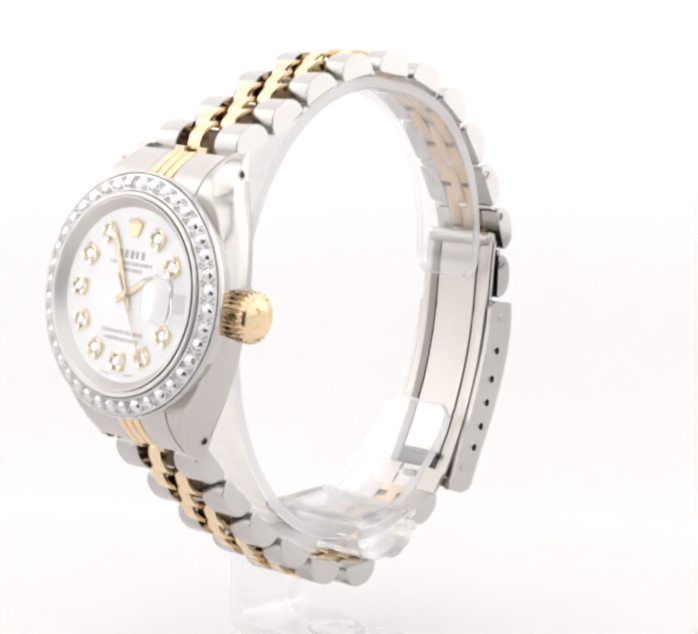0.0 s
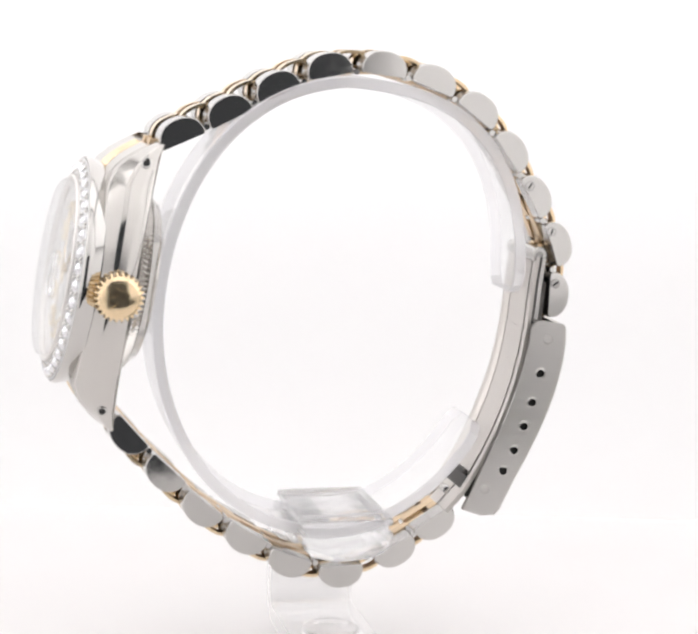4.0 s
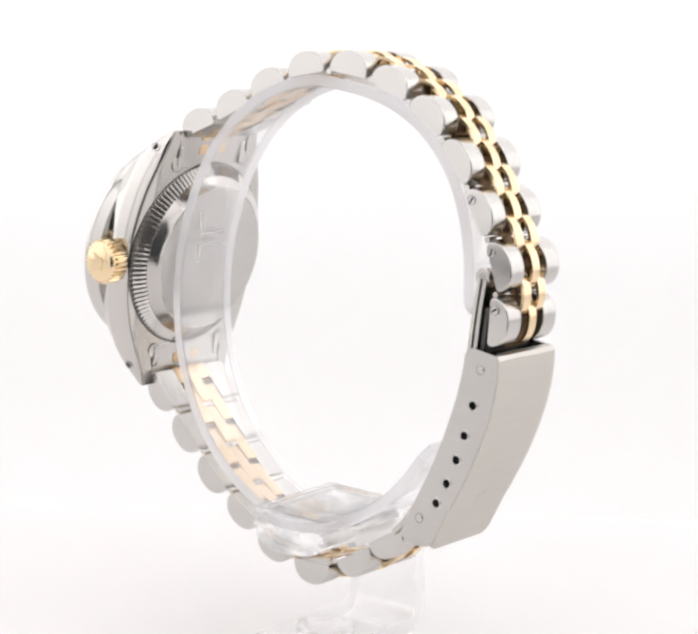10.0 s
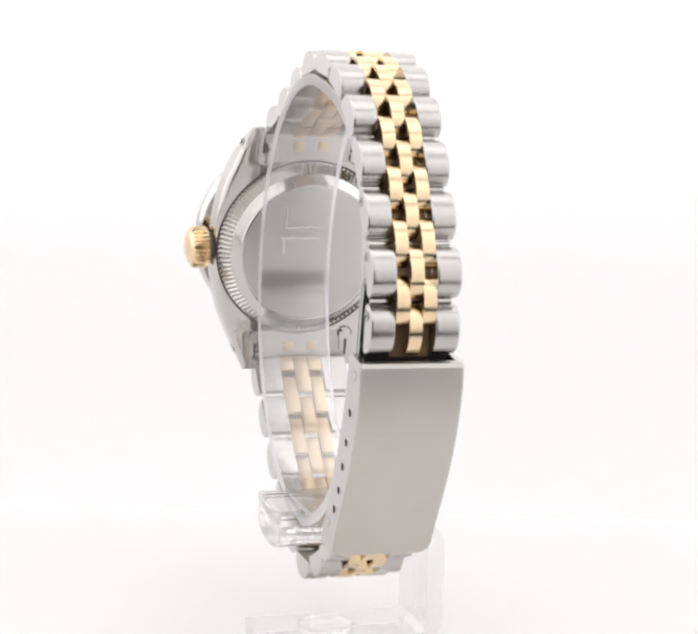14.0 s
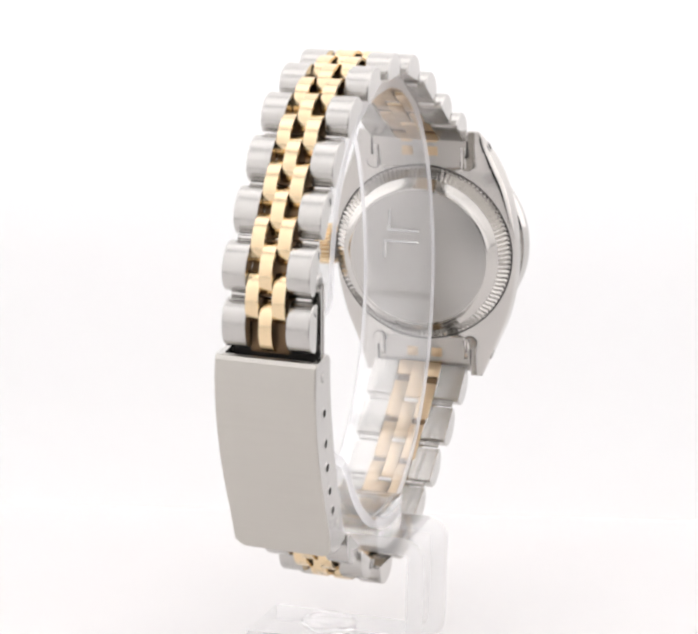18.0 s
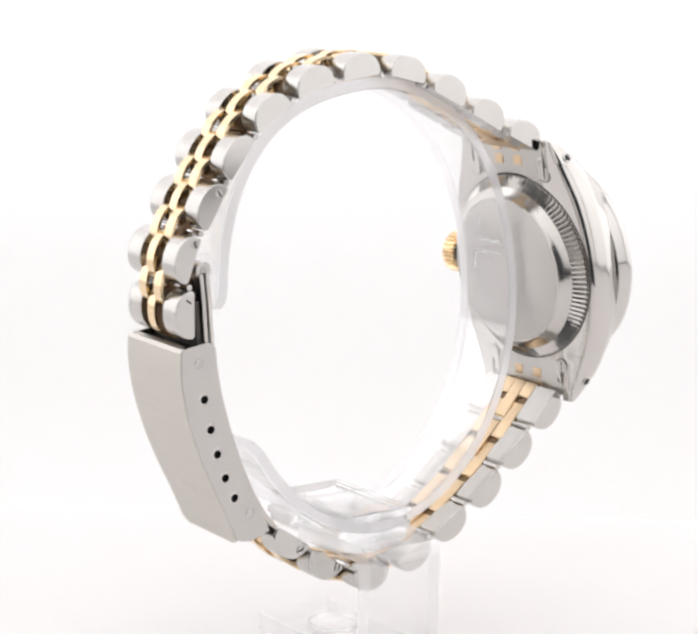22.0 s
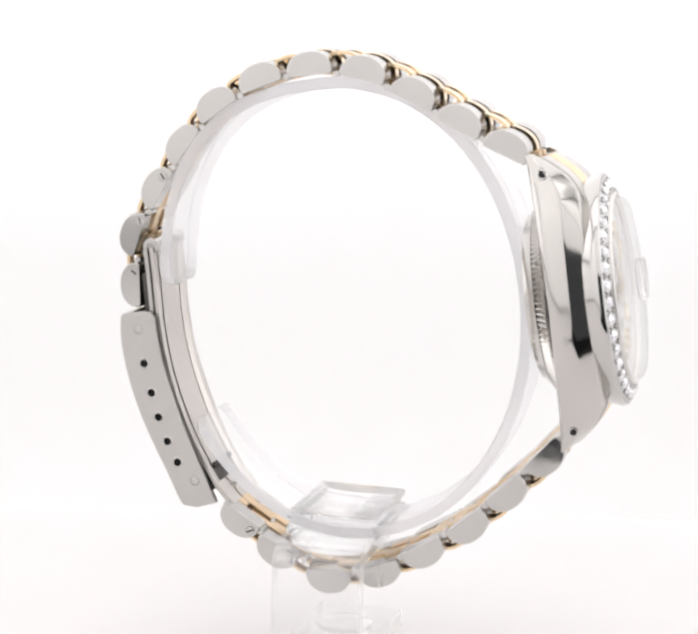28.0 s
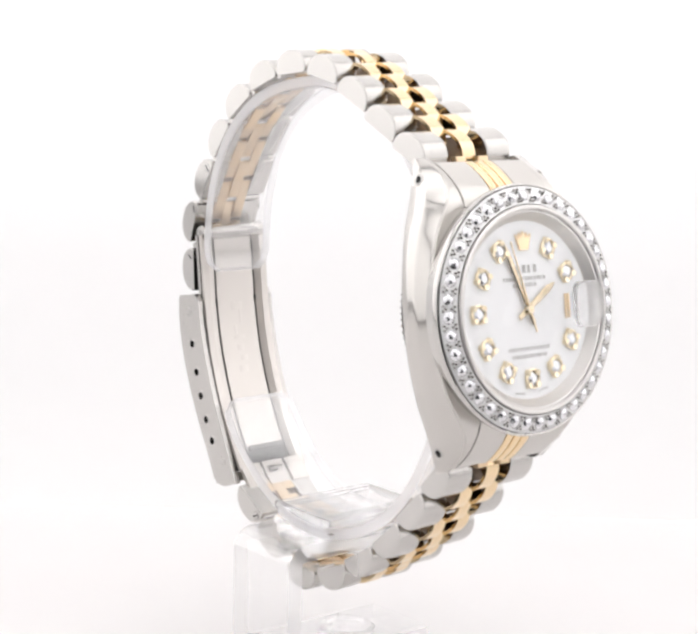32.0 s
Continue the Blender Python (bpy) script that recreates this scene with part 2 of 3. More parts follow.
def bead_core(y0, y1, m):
    """An added filler inside the bracelet, dark in colour for the shade between the beads."""
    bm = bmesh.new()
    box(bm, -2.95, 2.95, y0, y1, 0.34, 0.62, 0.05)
    part("bead_core", bm, core_dark, watch, "dark filler core coloured as the shade between the beads", m)


# ---- the room: table, sweep, tent ----
def sheet(name, rows, mat, label, thick=0.002):
    """A skin through rows of points in metres."""
    bm = bmesh.new()
    vs = [[bm.verts.new(p) for p in r] for r in rows]
    for a, b in zip(vs, vs[1:]):
        for i in range(len(a) - 1):
            bm.faces.new((a[i], a[i + 1], b[i + 1], b[i]))
    ob = part(name, bm, mat)
    tagged(ob, label, name.split("_")[0], kind="structure")
    if thick:
        mod = ob.modifiers.new("thickness", "SOLIDIFY")
        mod.thickness, mod.offset = thick, -1
    return ob


def room():
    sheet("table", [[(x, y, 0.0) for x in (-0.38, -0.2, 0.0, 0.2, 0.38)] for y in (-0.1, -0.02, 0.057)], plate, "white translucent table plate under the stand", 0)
    line = [(-0.1, -0.004), (0.05, -0.004)]
    for i in range(1, 17):
        a = math.pi / 2 * i / 16
        line.append((0.05 + 0.16 * math.sin(a), 0.156 - 0.16 * math.cos(a)))
    line += [(0.21, 0.4), (0.21, 0.64)]
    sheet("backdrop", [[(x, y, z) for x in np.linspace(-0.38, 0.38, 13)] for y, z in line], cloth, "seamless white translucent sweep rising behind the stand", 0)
    sheet("ground", [[(x, y, -0.25) for x in (-0.9, 0, 0.9)] for y in (-0.9, 0, 0.9)], room_dark, "dark studio floor under the table")
    for sx, nm in ((-1, "wall_west"), (1, "wall_east")):
        sheet(nm, [[(sx * 0.38, y, z) for y in (-0.215, 0, 0.215)] for z in (-0.002, 0.3, 0.66)], tent_mat, "white fabric side of the light tent")
        sheet("floor" + nm[4:], [[(x, y, -0.001) for x in (-0.028 if sx < 0 else 0.12, sx * 0.38)] for y in (-0.215, -0.1005)], plate, "white translucent floor of the light tent", 0)
    sheet("ceiling", [[(x, y, 0.66) for x in (-0.38, 0, 0.38)] for y in (-0.215, 0, 0.215)], tent_mat, "white fabric top of the light tent")
    for x0, x1, z0, z1, nm in ((-0.38, -0.028, -0.002, 0.66, "wall_front_1"), (0.12, 0.38, -0.002, 0.66, "wall_front_2"), (-0.028, 0.12, 0.135, 0.66, "wall_front_3")):
        sheet(nm, [[(x, -0.215, z) for x in (x0, x1)] for z in (z0, z1)], tent_mat, "white fabric front of the light tent with a slit")


room()

# ---- the watch ----
watch = new("wristwatch")
tagged(watch, "two-tone steel and gold wristwatch with diamond bezel on acrylic stand", "wristwatch")


# slight twist of the links and of the clasp on the stand
SKEW, ROLL = radians(0.5), radians(-1.0)


def lateral(x):
    return 0.86 - 0.0498 * x


# links: middle of the inner flat, slope in degrees, width
UPPER = [(-19.20, -15.81, 23.2, 12.2), (-13.94, -13.34, 25.7, 11.6), (-8.63, -10.64, 24.0, 11.0), (-3.06, -8.51, 11.0, 10.6), (2.88, -8.25, -7.9, 10.3),
         (8.49, -9.68, -22.6, 10.0), (13.52, -12.67, -37.0, 9.7), (17.43, -16.98, -54.6, 9.5), (20.45, -21.99, -61.0, 9.5), (23.18, -27.33, -72.0, 9.5), (23.11, -33.00, -91.9, 9.5)]
LOWER = [(-24.50, -47.62, -48.7, 12.2), (-20.42, -52.09, -44.0, 11.6), (-16.18, -56.39, -40.8, 11.0), (-11.27, -59.91, -31.0, 10.6), (-6.29, -62.86, -21.0, 10.3),
         (-0.54, -64.37, 1.0, 10.0), (5.46, -62.10, 29.0, 9.8), (10.03, -58.95, 32.3, 9.8)]
CHORD, HIGH = 5.25, 2.65


def link_pose(x, z, slope, side, shift=0.0):
    """side 1: outside is up-left of the run (upper half); -1: below it (lower half)."""
    a = radians(slope)
    along = Vector((math.cos(a), 0, math.sin(a)))
    out = Vector((-math.sin(a), 0, math.cos(a))) * side
    across = out.cross(along)
    p = mm(x, lateral(x) + (0.3 if side > 0 else 0.0), z)
    m = Matrix(((along.x, across.x, out.x, 0), (along.y, across.y, out.y, 0), (along.z, across.z, out.z, 0), (0, 0, 0, 1)))
    return Matrix.Translation(p) @ Matrix.Rotation(SKEW, 4, "Z") @ Matrix.Rotation(ROLL, 4, "X") @ m


def bracelet():
    for run, side in ((UPPER, 1), (LOWER, -1)):
        for k, (x, z, slope, w) in enumerate(run):
            g = 0.226 * w
            tall = HIGH - (0.22 if side > 0 and k > 6 else 0.0)
            m = link_pose(x, z, slope, side)
            for s in (-1, 1):
                lo, hi = (g + 0.03, w / 2) if s > 0 else (-w / 2, -g - 0.03)
                part("outer_link", d_bar(CHORD, tall, lo, hi), link_steel, watch, "polished steel outer link", m).data.materials.append(steel)
            bw = 2 * g / 3
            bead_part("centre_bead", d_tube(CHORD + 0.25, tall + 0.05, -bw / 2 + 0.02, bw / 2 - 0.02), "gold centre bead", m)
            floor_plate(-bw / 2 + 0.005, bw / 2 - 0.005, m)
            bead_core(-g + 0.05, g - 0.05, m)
            if k == 0 or k + 1 == len(run):
                for s in (-1, 1):
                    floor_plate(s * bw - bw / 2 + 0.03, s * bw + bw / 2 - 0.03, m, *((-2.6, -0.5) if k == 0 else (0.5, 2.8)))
            # side beads sit half a step on
            if k + 1 < len(run):
                x2, z2, s2, w2 = run[k + 1]
                bx, bz, bs = (x + x2) / 2, (z + z2) / 2, (slope + s2) / 2
                mid = link_pose(bx, bz, bs, side)
                lift = mid.col[2].to_3d() * 0.12 * MM
                mid.translation += lift
                for s in (-1, 1):
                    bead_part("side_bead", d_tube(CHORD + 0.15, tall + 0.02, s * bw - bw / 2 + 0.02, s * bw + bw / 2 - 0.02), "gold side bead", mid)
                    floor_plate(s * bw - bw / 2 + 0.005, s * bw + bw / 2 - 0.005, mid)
                bm = bmesh.new()
                rod(bm, (0, -w2 / 2 + 0.4, 0.3), (0, w2 / 2 - 0.4, 0.3), 0.34, 10)
                part("link_pin", bm, steel, watch, "", mid)


bracelet()

# ---- the case ----
CASE_TILT = 9.66
ca, sa = math.cos(radians(CASE_TILT)), math.sin(radians(CASE_TILT))
cpos = mm(-26.09, 2.19, -31.17)
# local x to the crown, y to twelve o'clock, z out of the dial
CASE = Matrix.Translation(cpos) @ Matrix.Rotation(radians(1.05), 4, "Z") @ Matrix.Rotation(radians(0.8), 4, "X") @ Matrix(((0, sa, -ca, 0), (-1, 0, 0, 0), (0, ca, sa, 0), (0, 0, 0, 1)))


# bezel, crystal and dial sit on the case front
TOP = CASE @ Matrix.Translation((0, 0, 0.72 * MM))


DIAL = CASE @ Matrix.Translation((0, 0, 0.75 * MM))


def half_width(s):
    s = abs(s)
    if s < 9:
        return 11.95 - 1.4 * (s / 9) ** 2
    return 10.55 - 2.95 * ((s - 9) / 6.9) ** 1.05


def front_z(s):
    s = abs(s)
    return 3.7 if s < 10 else 3.7 - 4.7 * ((s - 10) / 5.9) ** 2.1


def back_z(s):
    return -0.75 - 1.05 * (abs(s) / 15.8) ** 2.2


def case_section(s, xi, side):
    """Half of the case's cross-section at height s, from xi outwards: bevelled back, slightly barrelled flank, a soft ridge, a sloping front."""
    xo, f, b = half_width(s) + 0.06, front_z(s), back_z(s)
    h = f - b
    inset = min(0.42 + 1.3 * min(1.0, (abs(s) / 12) ** 3), xo - xi - 0.2)
    zr = b + 0.6 * h
    lean = 0.09 * h * 0.5
    pts = [(xi, b), (xo - lean - 0.7, b), (xo - lean - 0.34, b + 0.03 * h), (xo - lean - 0.12, b + 0.08 * h), (xo - lean, b + 0.13 * h), (xo - lean * 0.55, b + 0.32 * h),
           (xo - lean * 0.15, b + 0.5 * h), (xo, zr - 0.03 * h), (xo - 0.05, zr + 0.02 * h), (xo - 0.08, zr + 0.05 * h),
           (xo - 0.06 - 0.72 * inset, f - 0.1 * h), (xo - 0.06 - 0.85 * inset, f - 0.04 * h), (xo - 0.06 - inset, f), (xi, f)]
    return [(side * max(x, xi), s, z) for x, z in pts]


def two_finish(ob):
    """Satin top faces over polished flanks."""
    ob.data.materials.append(satin_top)
    for f in ob.data.polygons:
        y, z = f.center.y / MM, f.center.z / MM
        f.material_index = 1 if f.normal.z > 0.3 and z > front_z(y) - 0.03 * (front_z(y) - back_z(y)) else 0


def mid_case():
    bm = bmesh.new()
    loft(bm, [case_section(s, 0.0, 1)[1:-1] + case_section(s, 0.0, -1)[1:-1][::-1] for s in np.linspace(-11.2, 11.2, 41)])
    two_finish(part("case_middle", bm, case_steel, watch, "polished steel case body", CASE))
    for side in (-1, 1):
        for e in (-1, 1):
            bm = bmesh.new()
            loft(bm, [case_section(e * s, 6.2, side) for s in list(np.linspace(11.2, 15.2, 15)) + [15.4, 15.6, 15.75, 15.86, 15.92]])
            two_finish(part("lug", bm, case_steel, watch, "polished steel drilled lug", CASE))


def bezel_parts():
    bm = bmesh.new()
    lathe(bm, [(9.98, 2.7), (12.35, 2.7), (12.6, 3.6), (12.75, 4.05), (12.74, 4.35), (12.66, 4.56), (12.57, 4.62), (12.48, 4.58), (12.4, 4.1), (10.62, 4.6), (10.5, 5.55), (10.38, 5.68), (10.15, 5.68), (9.98, 5.5)], 128)
    bez = part("bezel", bm, steel, watch, "polished steel bezel set with diamonds", TOP @ Matrix.Translation((0.25 * MM, 0, 0)))
    bez.data.materials.append(satin_ring)
    for f in bez.data.polygons:
        f.material_index = 1 if f.center.xy.length < 10.7 * MM else 0
    bm = bmesh.new()
    lathe(bm, [(10.62, 4.6), (10.62, 5.32), (12.4, 4.64), (12.4, 4.0)], 128)
    part("stone_channel", bm, seat_steel, watch, "grey channel under the diamonds", TOP @ Matrix.Translation((0.25 * MM, 0, 0)))
    # brilliant: table, crown, girdle and pavilion
    def stone(r):
        bm = bmesh.new()
        def ring(k, n, z, off=0.0):
            return [bm.verts.new(Vector((k * r * math.cos(2 * math.pi * (i + off) / n), k * r * math.sin(2 * math.pi * (i + off) / n), z * r)) * MM) for i in range(n)]
        table, star, girdle, low = ring(0.46, 8, 0.4), ring(0.74, 8, 0.25, 0.5), ring(1.0, 16, 0.03), ring(1.0, 16, -0.03)
        tip = bm.verts.new((0, 0, -0.4 * r * MM))
        top = bm.verts.new((0, 0, 0.52 * r * MM))
        for i in range(8):
            j = (i + 1) % 8
            bm.faces.new((top, table[i], table[j]))
            bm.faces.new((table[i], star[i], table[j]))
            bm.faces.new((table[i], star[i - 1], girdle[2 * i], star[i]))
            bm.faces.new((star[i], girdle[2 * i], girdle[2 * i + 1]))
            bm.faces.new((star[i], girdle[2 * i + 1], girdle[(2 * i + 2) % 16]))
            bm.faces.new((tip, low[2 * i], low[2 * i + 1]))
            bm.faces.new((tip, low[2 * i + 1], low[(2 * i + 2) % 16]))
        for i in range(16):
            bm.faces.new((girdle[i], girdle[(i + 1) % 16], low[(i + 1) % 16], low[i]))
        return bm
    n, first = 40, None
    slope = math.atan2(5.1 - 4.45, 12.2 - 10.6)
    for i in range(n):
        a = 2 * math.pi * i / n
        m = TOP @ Matrix.Translation((0.25 * MM, 0, 0)) @ Matrix.Rotation(a, 4, "Z") @ Matrix.Translation((11.5 * MM, 0, 5.02 * MM)) @ Matrix.Rotation(slope, 4, "Y") @ Matrix.Rotation(0.14 * math.sin(2.7 * i), 4, "X") @ Matrix.Rotation(1.3 * i, 4, "Z")
        if first is None:
            first = part("diamond", stone(0.61), diamond_mat, watch, "clear round-cut bezel diamond", m, smooth=False)
            first.visible_shadow = False
        else:
            again(first, m).visible_shadow = False
    bead = None
    for i in range(n):
        a = 2 * math.pi * (i + 0.5) / n
        for r, z, o in ((10.92, 5.27, -0.02), (10.92, 5.27, 0.02), (12.08, 4.83, -0.02), (12.08, 4.83, 0.02), (11.2, 5.15, 0), (11.8, 4.92, 0)):
            m = TOP @ Matrix.Translation(Vector((0.25 + r * math.cos(a + o), r * math.sin(a + o), z)) * MM)
            if bead is None:
                bm = bmesh.new()
                bmesh.ops.create_icosphere(bm, subdivisions=1, radius=0.18 * MM)
                bead = part("prong", bm, steel, watch, "bright grain-set prong", m, smooth=False)
            else:
                again(bead, m)
    return bez


def crystal():
    bm = bmesh.new()
    lathe(bm, [(0, 5.32), (9.85, 5.32), (9.87, 6.1), (9.75, 6.4), (9.4, 6.62), (9.0, 6.68), (0, 6.72)], 96, ends=True)
    ob = part("crystal", bm, crystal_glass, watch, "clear sapphire crystal", TOP)
    ob.visible_shadow = False
    bm = bmesh.new()
    rings = []
    for k, z in ((1.0, 6.75), (1.0, 6.95), (0.93, 7.14), (0.75, 7.24), (0.4, 7.3)):
        ring = []
        for i in range(32):
            a = 2 * math.pi * i / 32
            c, s = math.cos(a), math.sin(a)
            px = math.copysign(abs(c) ** 0.45, c) * 2.1
            py = math.copysign(abs(s) ** 0.45, s) * 2.35
            ring.append((6.6 + px * k, 0.1 + py * k, z))
        rings.append(ring)
    loft(bm, rings)
    lens = part("date_magnifier", bm, lens_glass, watch, "square magnifying lens over the date", TOP)
    lens.visible_shadow = False


def dial_parts():
    bm = bmesh.new()
    lathe(bm, [(0, 3.6), (9.5, 3.6), (9.5, 4.5), (0, 4.5)], 96, ends=True)
    part("dial", bm, dial_mat, watch, "white mother-of-pearl dial", DIAL)
    bm = bmesh.new()
    lathe(bm, [(8.95, 4.52), (9.02, 4.54), (9.3, 4.85), (9.8, 5.48), (9.98, 5.5), (9.98, 4.52)], 96)
    part("rehaut", bm, satin_ring, watch, "polished inner flange", DIAL)
    # hour markers: gold collet with a stone
    for h in (1, 2, 4, 5, 6, 7, 8, 9, 10, 11):
        a = radians(90 - 30 * h)
        m = DIAL @ Matrix.Translation(Vector((6.95 * math.cos(a), 6.95 * math.sin(a), 4.5)) * MM) @ Matrix.Rotation(a - math.pi / 2, 4, "Z") @ Matrix.Diagonal((1.15, 1.2, 1.0, 1.0))
        bm = bmesh.new()
        lathe(bm, [(0.5, 0), (0.84, 0), (0.86, 0.28), (0.7, 0.36), (0.56, 0.15)], 20)
        for e in range(4):
            b = math.pi / 4 + e * math.pi / 2
            rod(bm, (0.82 * math.cos(b), 0.82 * math.sin(b), 0), (0.72 * math.cos(b), 0.72 * math.sin(b), 0.46), 0.24, 10)
        mk = part("hour_marker", bm, pale_gold, watch, "gold four-prong hour marker", m)
        bm = bmesh.new()
        lathe(bm, [(0, 0.42), (0.34, 0.42), (0.58, 0.28), (0.55, 0.16), (0, 0.03)], 8, ends=True)
        part("marker_stone", bm, diamond_mat, mk, "small clear diamond", smooth=False)
    # twelve: a plain fan-shaped applied emblem
    bm = bmesh.new()
    fan = [(-0.6, 6.0), (0.6, 6.0), (0.8, 6.7), (1.1, 7.6), (0.65, 7.1), (0.55, 7.8), (0.24, 7.15), (0, 7.95), (-0.24, 7.15), (-0.55, 7.8), (-0.65, 7.1), (-1.1, 7.6), (-0.8, 6.7)]
    loft(bm, [[(x, y, 4.5) for x, y in fan], [(x, y, 4.75) for x, y in fan]])
    part("applied_emblem", bm, gold, watch, "plain gold fan-shaped emblem", DIAL, smooth=False)
    # three: bar and date window frame
    bm = bmesh.new()
    for dx in (0, 0.42):
        box(bm, 5.55 + dx, 5.75 + dx, -1.25, 1.25, 4.5, 4.72, 0.04)
    part("date_frame", bm, gold, watch, "gold bars beside the date window", DIAL)
    bm = bmesh.new()
    box(bm, 6.3, 8.3, -1.0, 1.0, 4.48, 4.52)
    part("date_disc", bm, material("date_white", (0.75, 0.75, 0.76), 0.5), watch, "blank white date disc", DIAL)
    # printing that cannot be read, as bars
    rows = [(4.1, 4.0, 0.8, 5), (3.15, 6.2, 0.4, 14), (2.5, 3.5, 0.42, 8), (-3.9, 6.0, 0.4, 18), (-4.65, 5.0, 0.4, 15)]
    bm = bmesh.new()
    for y, w, h, n in rows:
        step = w / n
        for i in range(n):
            x0 = -w / 2 + i * step
            box(bm, x0 + step * 0.12, x0 + step * (0.62 + 0.22 * ((i * 7) % 3) / 2), y - h / 2, y + h / 2, 4.498, 4.512)
    for e in (-1, 1):
        for i in range(4):
            box(bm, e * 1.7 - 0.7 + i * 0.36, e * 1.7 - 0.45 + i * 0.36, -8.3 + 0.05 * i * e, -8.13 + 0.05 * i * e, 4.498, 4.512)
    part("dial_print", bm, ink, watch, "tiny dark dial printing", DIAL)


SECONDS_START = 150.5


def pointer_set():
    def pointer(name, angle, length, tail, w0, w1, z, mat, label):
        bm = bmesh.new()
        pts = [(-w0 / 2, -tail), (w0 / 2, -tail), (w0 / 2, length * 0.1), (w1 / 2, length * 0.75), (0.06, length), (-0.06, length), (-w1 / 2, length * 0.75), (-w0 / 2, length * 0.1)]
        loft(bm, [[(x, y, z) for x, y in pts], [(x * 0.6, y, z + 0.1) for x, y in pts]])
        return part(name, bm, mat, watch, label, DIAL @ Matrix.Rotation(radians(-angle), 4, "Z"), smooth=False)
    pointer("hour_pointer", 58.5, 4.75, 1.5, 0.62, 0.85, 4.7, pointer_gold, "gold baton hour pointer")
    pointer("minute_pointer", -23.5, 7.5, 1.6, 0.6, 0.7, 4.86, pointer_gold, "gold baton minute pointer")
    sec = pointer("seconds_pointer", SECONDS_START, 7.3, 2.4, 0.2, 0.14, 5.03, pointer_gold, "thin gold seconds pointer")
    bm = bmesh.new()
    rod(bm, (0, 0, 4.5), (0, 0, 5.17), 0.5, 20, 0.1)
    part("pointer_hub", bm, pointer_gold, watch, "", DIAL)
    return sec


def crown_part():
    bm = bmesh.new()
    n = 26
    def ring(x, r, d):
        out = []
        for i in range(n * 4):
            a = 2 * math.pi * i / (n * 4)
            rr = r - d * (0 if i % 4 in (0, 1) else 1)
            out.append((x, rr * math.cos(a), rr * math.sin(a)))
        return out
    loft(bm, [ring(12.25, 2.2, 0), ring(12.3, 2.5, 0.3), ring(12.5, 2.66, 0.34), ring(14.1, 2.66, 0.34), ring(14.35, 2.48, 0.2), ring(14.45, 2.2, 0), ring(14.7, 1.95, 0), ring(14.9, 1.3, 0), ring(14.97, 0.5, 0)])
    cr = part("winding_crown", bm, gold, watch, "fluted gold winding crown", CASE @ Matrix.Translation((0, -0.2 * MM, 1.25 * MM)))
    bm = bmesh.new()
    fan = [(-0.7, -0.9), (0.7, -0.9), (1.15, 0.8), (0.5, 0.25), (0, 1.1), (-0.5, 0.25), (-1.15, 0.8)]
    loft(bm, [[(14.6, x, y) for x, y in fan], [(15.03, x * 0.95, y * 0.95) for x, y in fan]])
    part("crown_emblem", bm, gold, cr, "plain raised emblem", smooth=False)
    bm = bmesh.new()
    rod(bm, (11.5, -0.2, 1.25), (12.3, -0.2, 1.25), 1.9, 24)
    part("crown_tube", bm, dark_metal, watch, "", CASE)


def case_back():
    bm = bmesh.new()
    n = 112
    def ring(r, z, d=0.0):
        out = []
        for i in range(n * 2):
            a = 2 * math.pi * i / (n * 2)
            rr = r - (d if i % 2 else 0)
            out.append((rr * math.cos(a), rr * math.sin(a), z))
        return out
    loft(bm, [ring(11.0, -0.4), ring(11.05, -0.9), ring(11.42, -0.95, 0.42), ring(11.4, -1.2, 0.52), ring(10.75, -1.75, 0.52), ring(10.15, -2.22, 0.34), ring(10.05, -2.28), ring(9.9, -2.4), ring(9.5, -2.75), ring(9.1, -3.12), ring(8.95, -3.36), ring(8.7, -3.42)])
    back = part("case_back_ring", bm, back_polish, watch, "coin-edged polished case back", CASE)
    for f in back.data.polygons:
        f.use_smooth = f.center.xy.length < 10.1 * MM
    # dark band painting the shaded gap between the back and the case, lying on the case's curved underside
    bm = bmesh.new()
    rings = []
    for i in range(121):
        a = 2 * math.pi * i / 120
        c, d = math.cos(a), math.sin(a)
        zb = back_z(11.5 * d)
        rings.append([(11.3 * c, 11.3 * d, zb + 0.2), (11.3 * c, 11.3 * d, zb - 0.02), (11.53 * c, 11.53 * d, zb - 0.02), (11.53 * c, 11.53 * d, zb + 0.2)])
    loft(bm, rings, caps=False)
    bmesh.ops.remove_doubles(bm, verts=bm.verts, dist=1e-7)
    part("back_groove", bm, groove_dark, watch, "dark groove round the case back", CASE)
    bm = bmesh.new()
    lathe(bm, [(0, -3.48), (8.6, -3.48), (8.74, -3.42), (8.76, -3.0), (0, -3.0)], 96, ends=True)
    part("case_back_plate", bm, back_steel, watch, "brushed flat steel back plate", CASE)


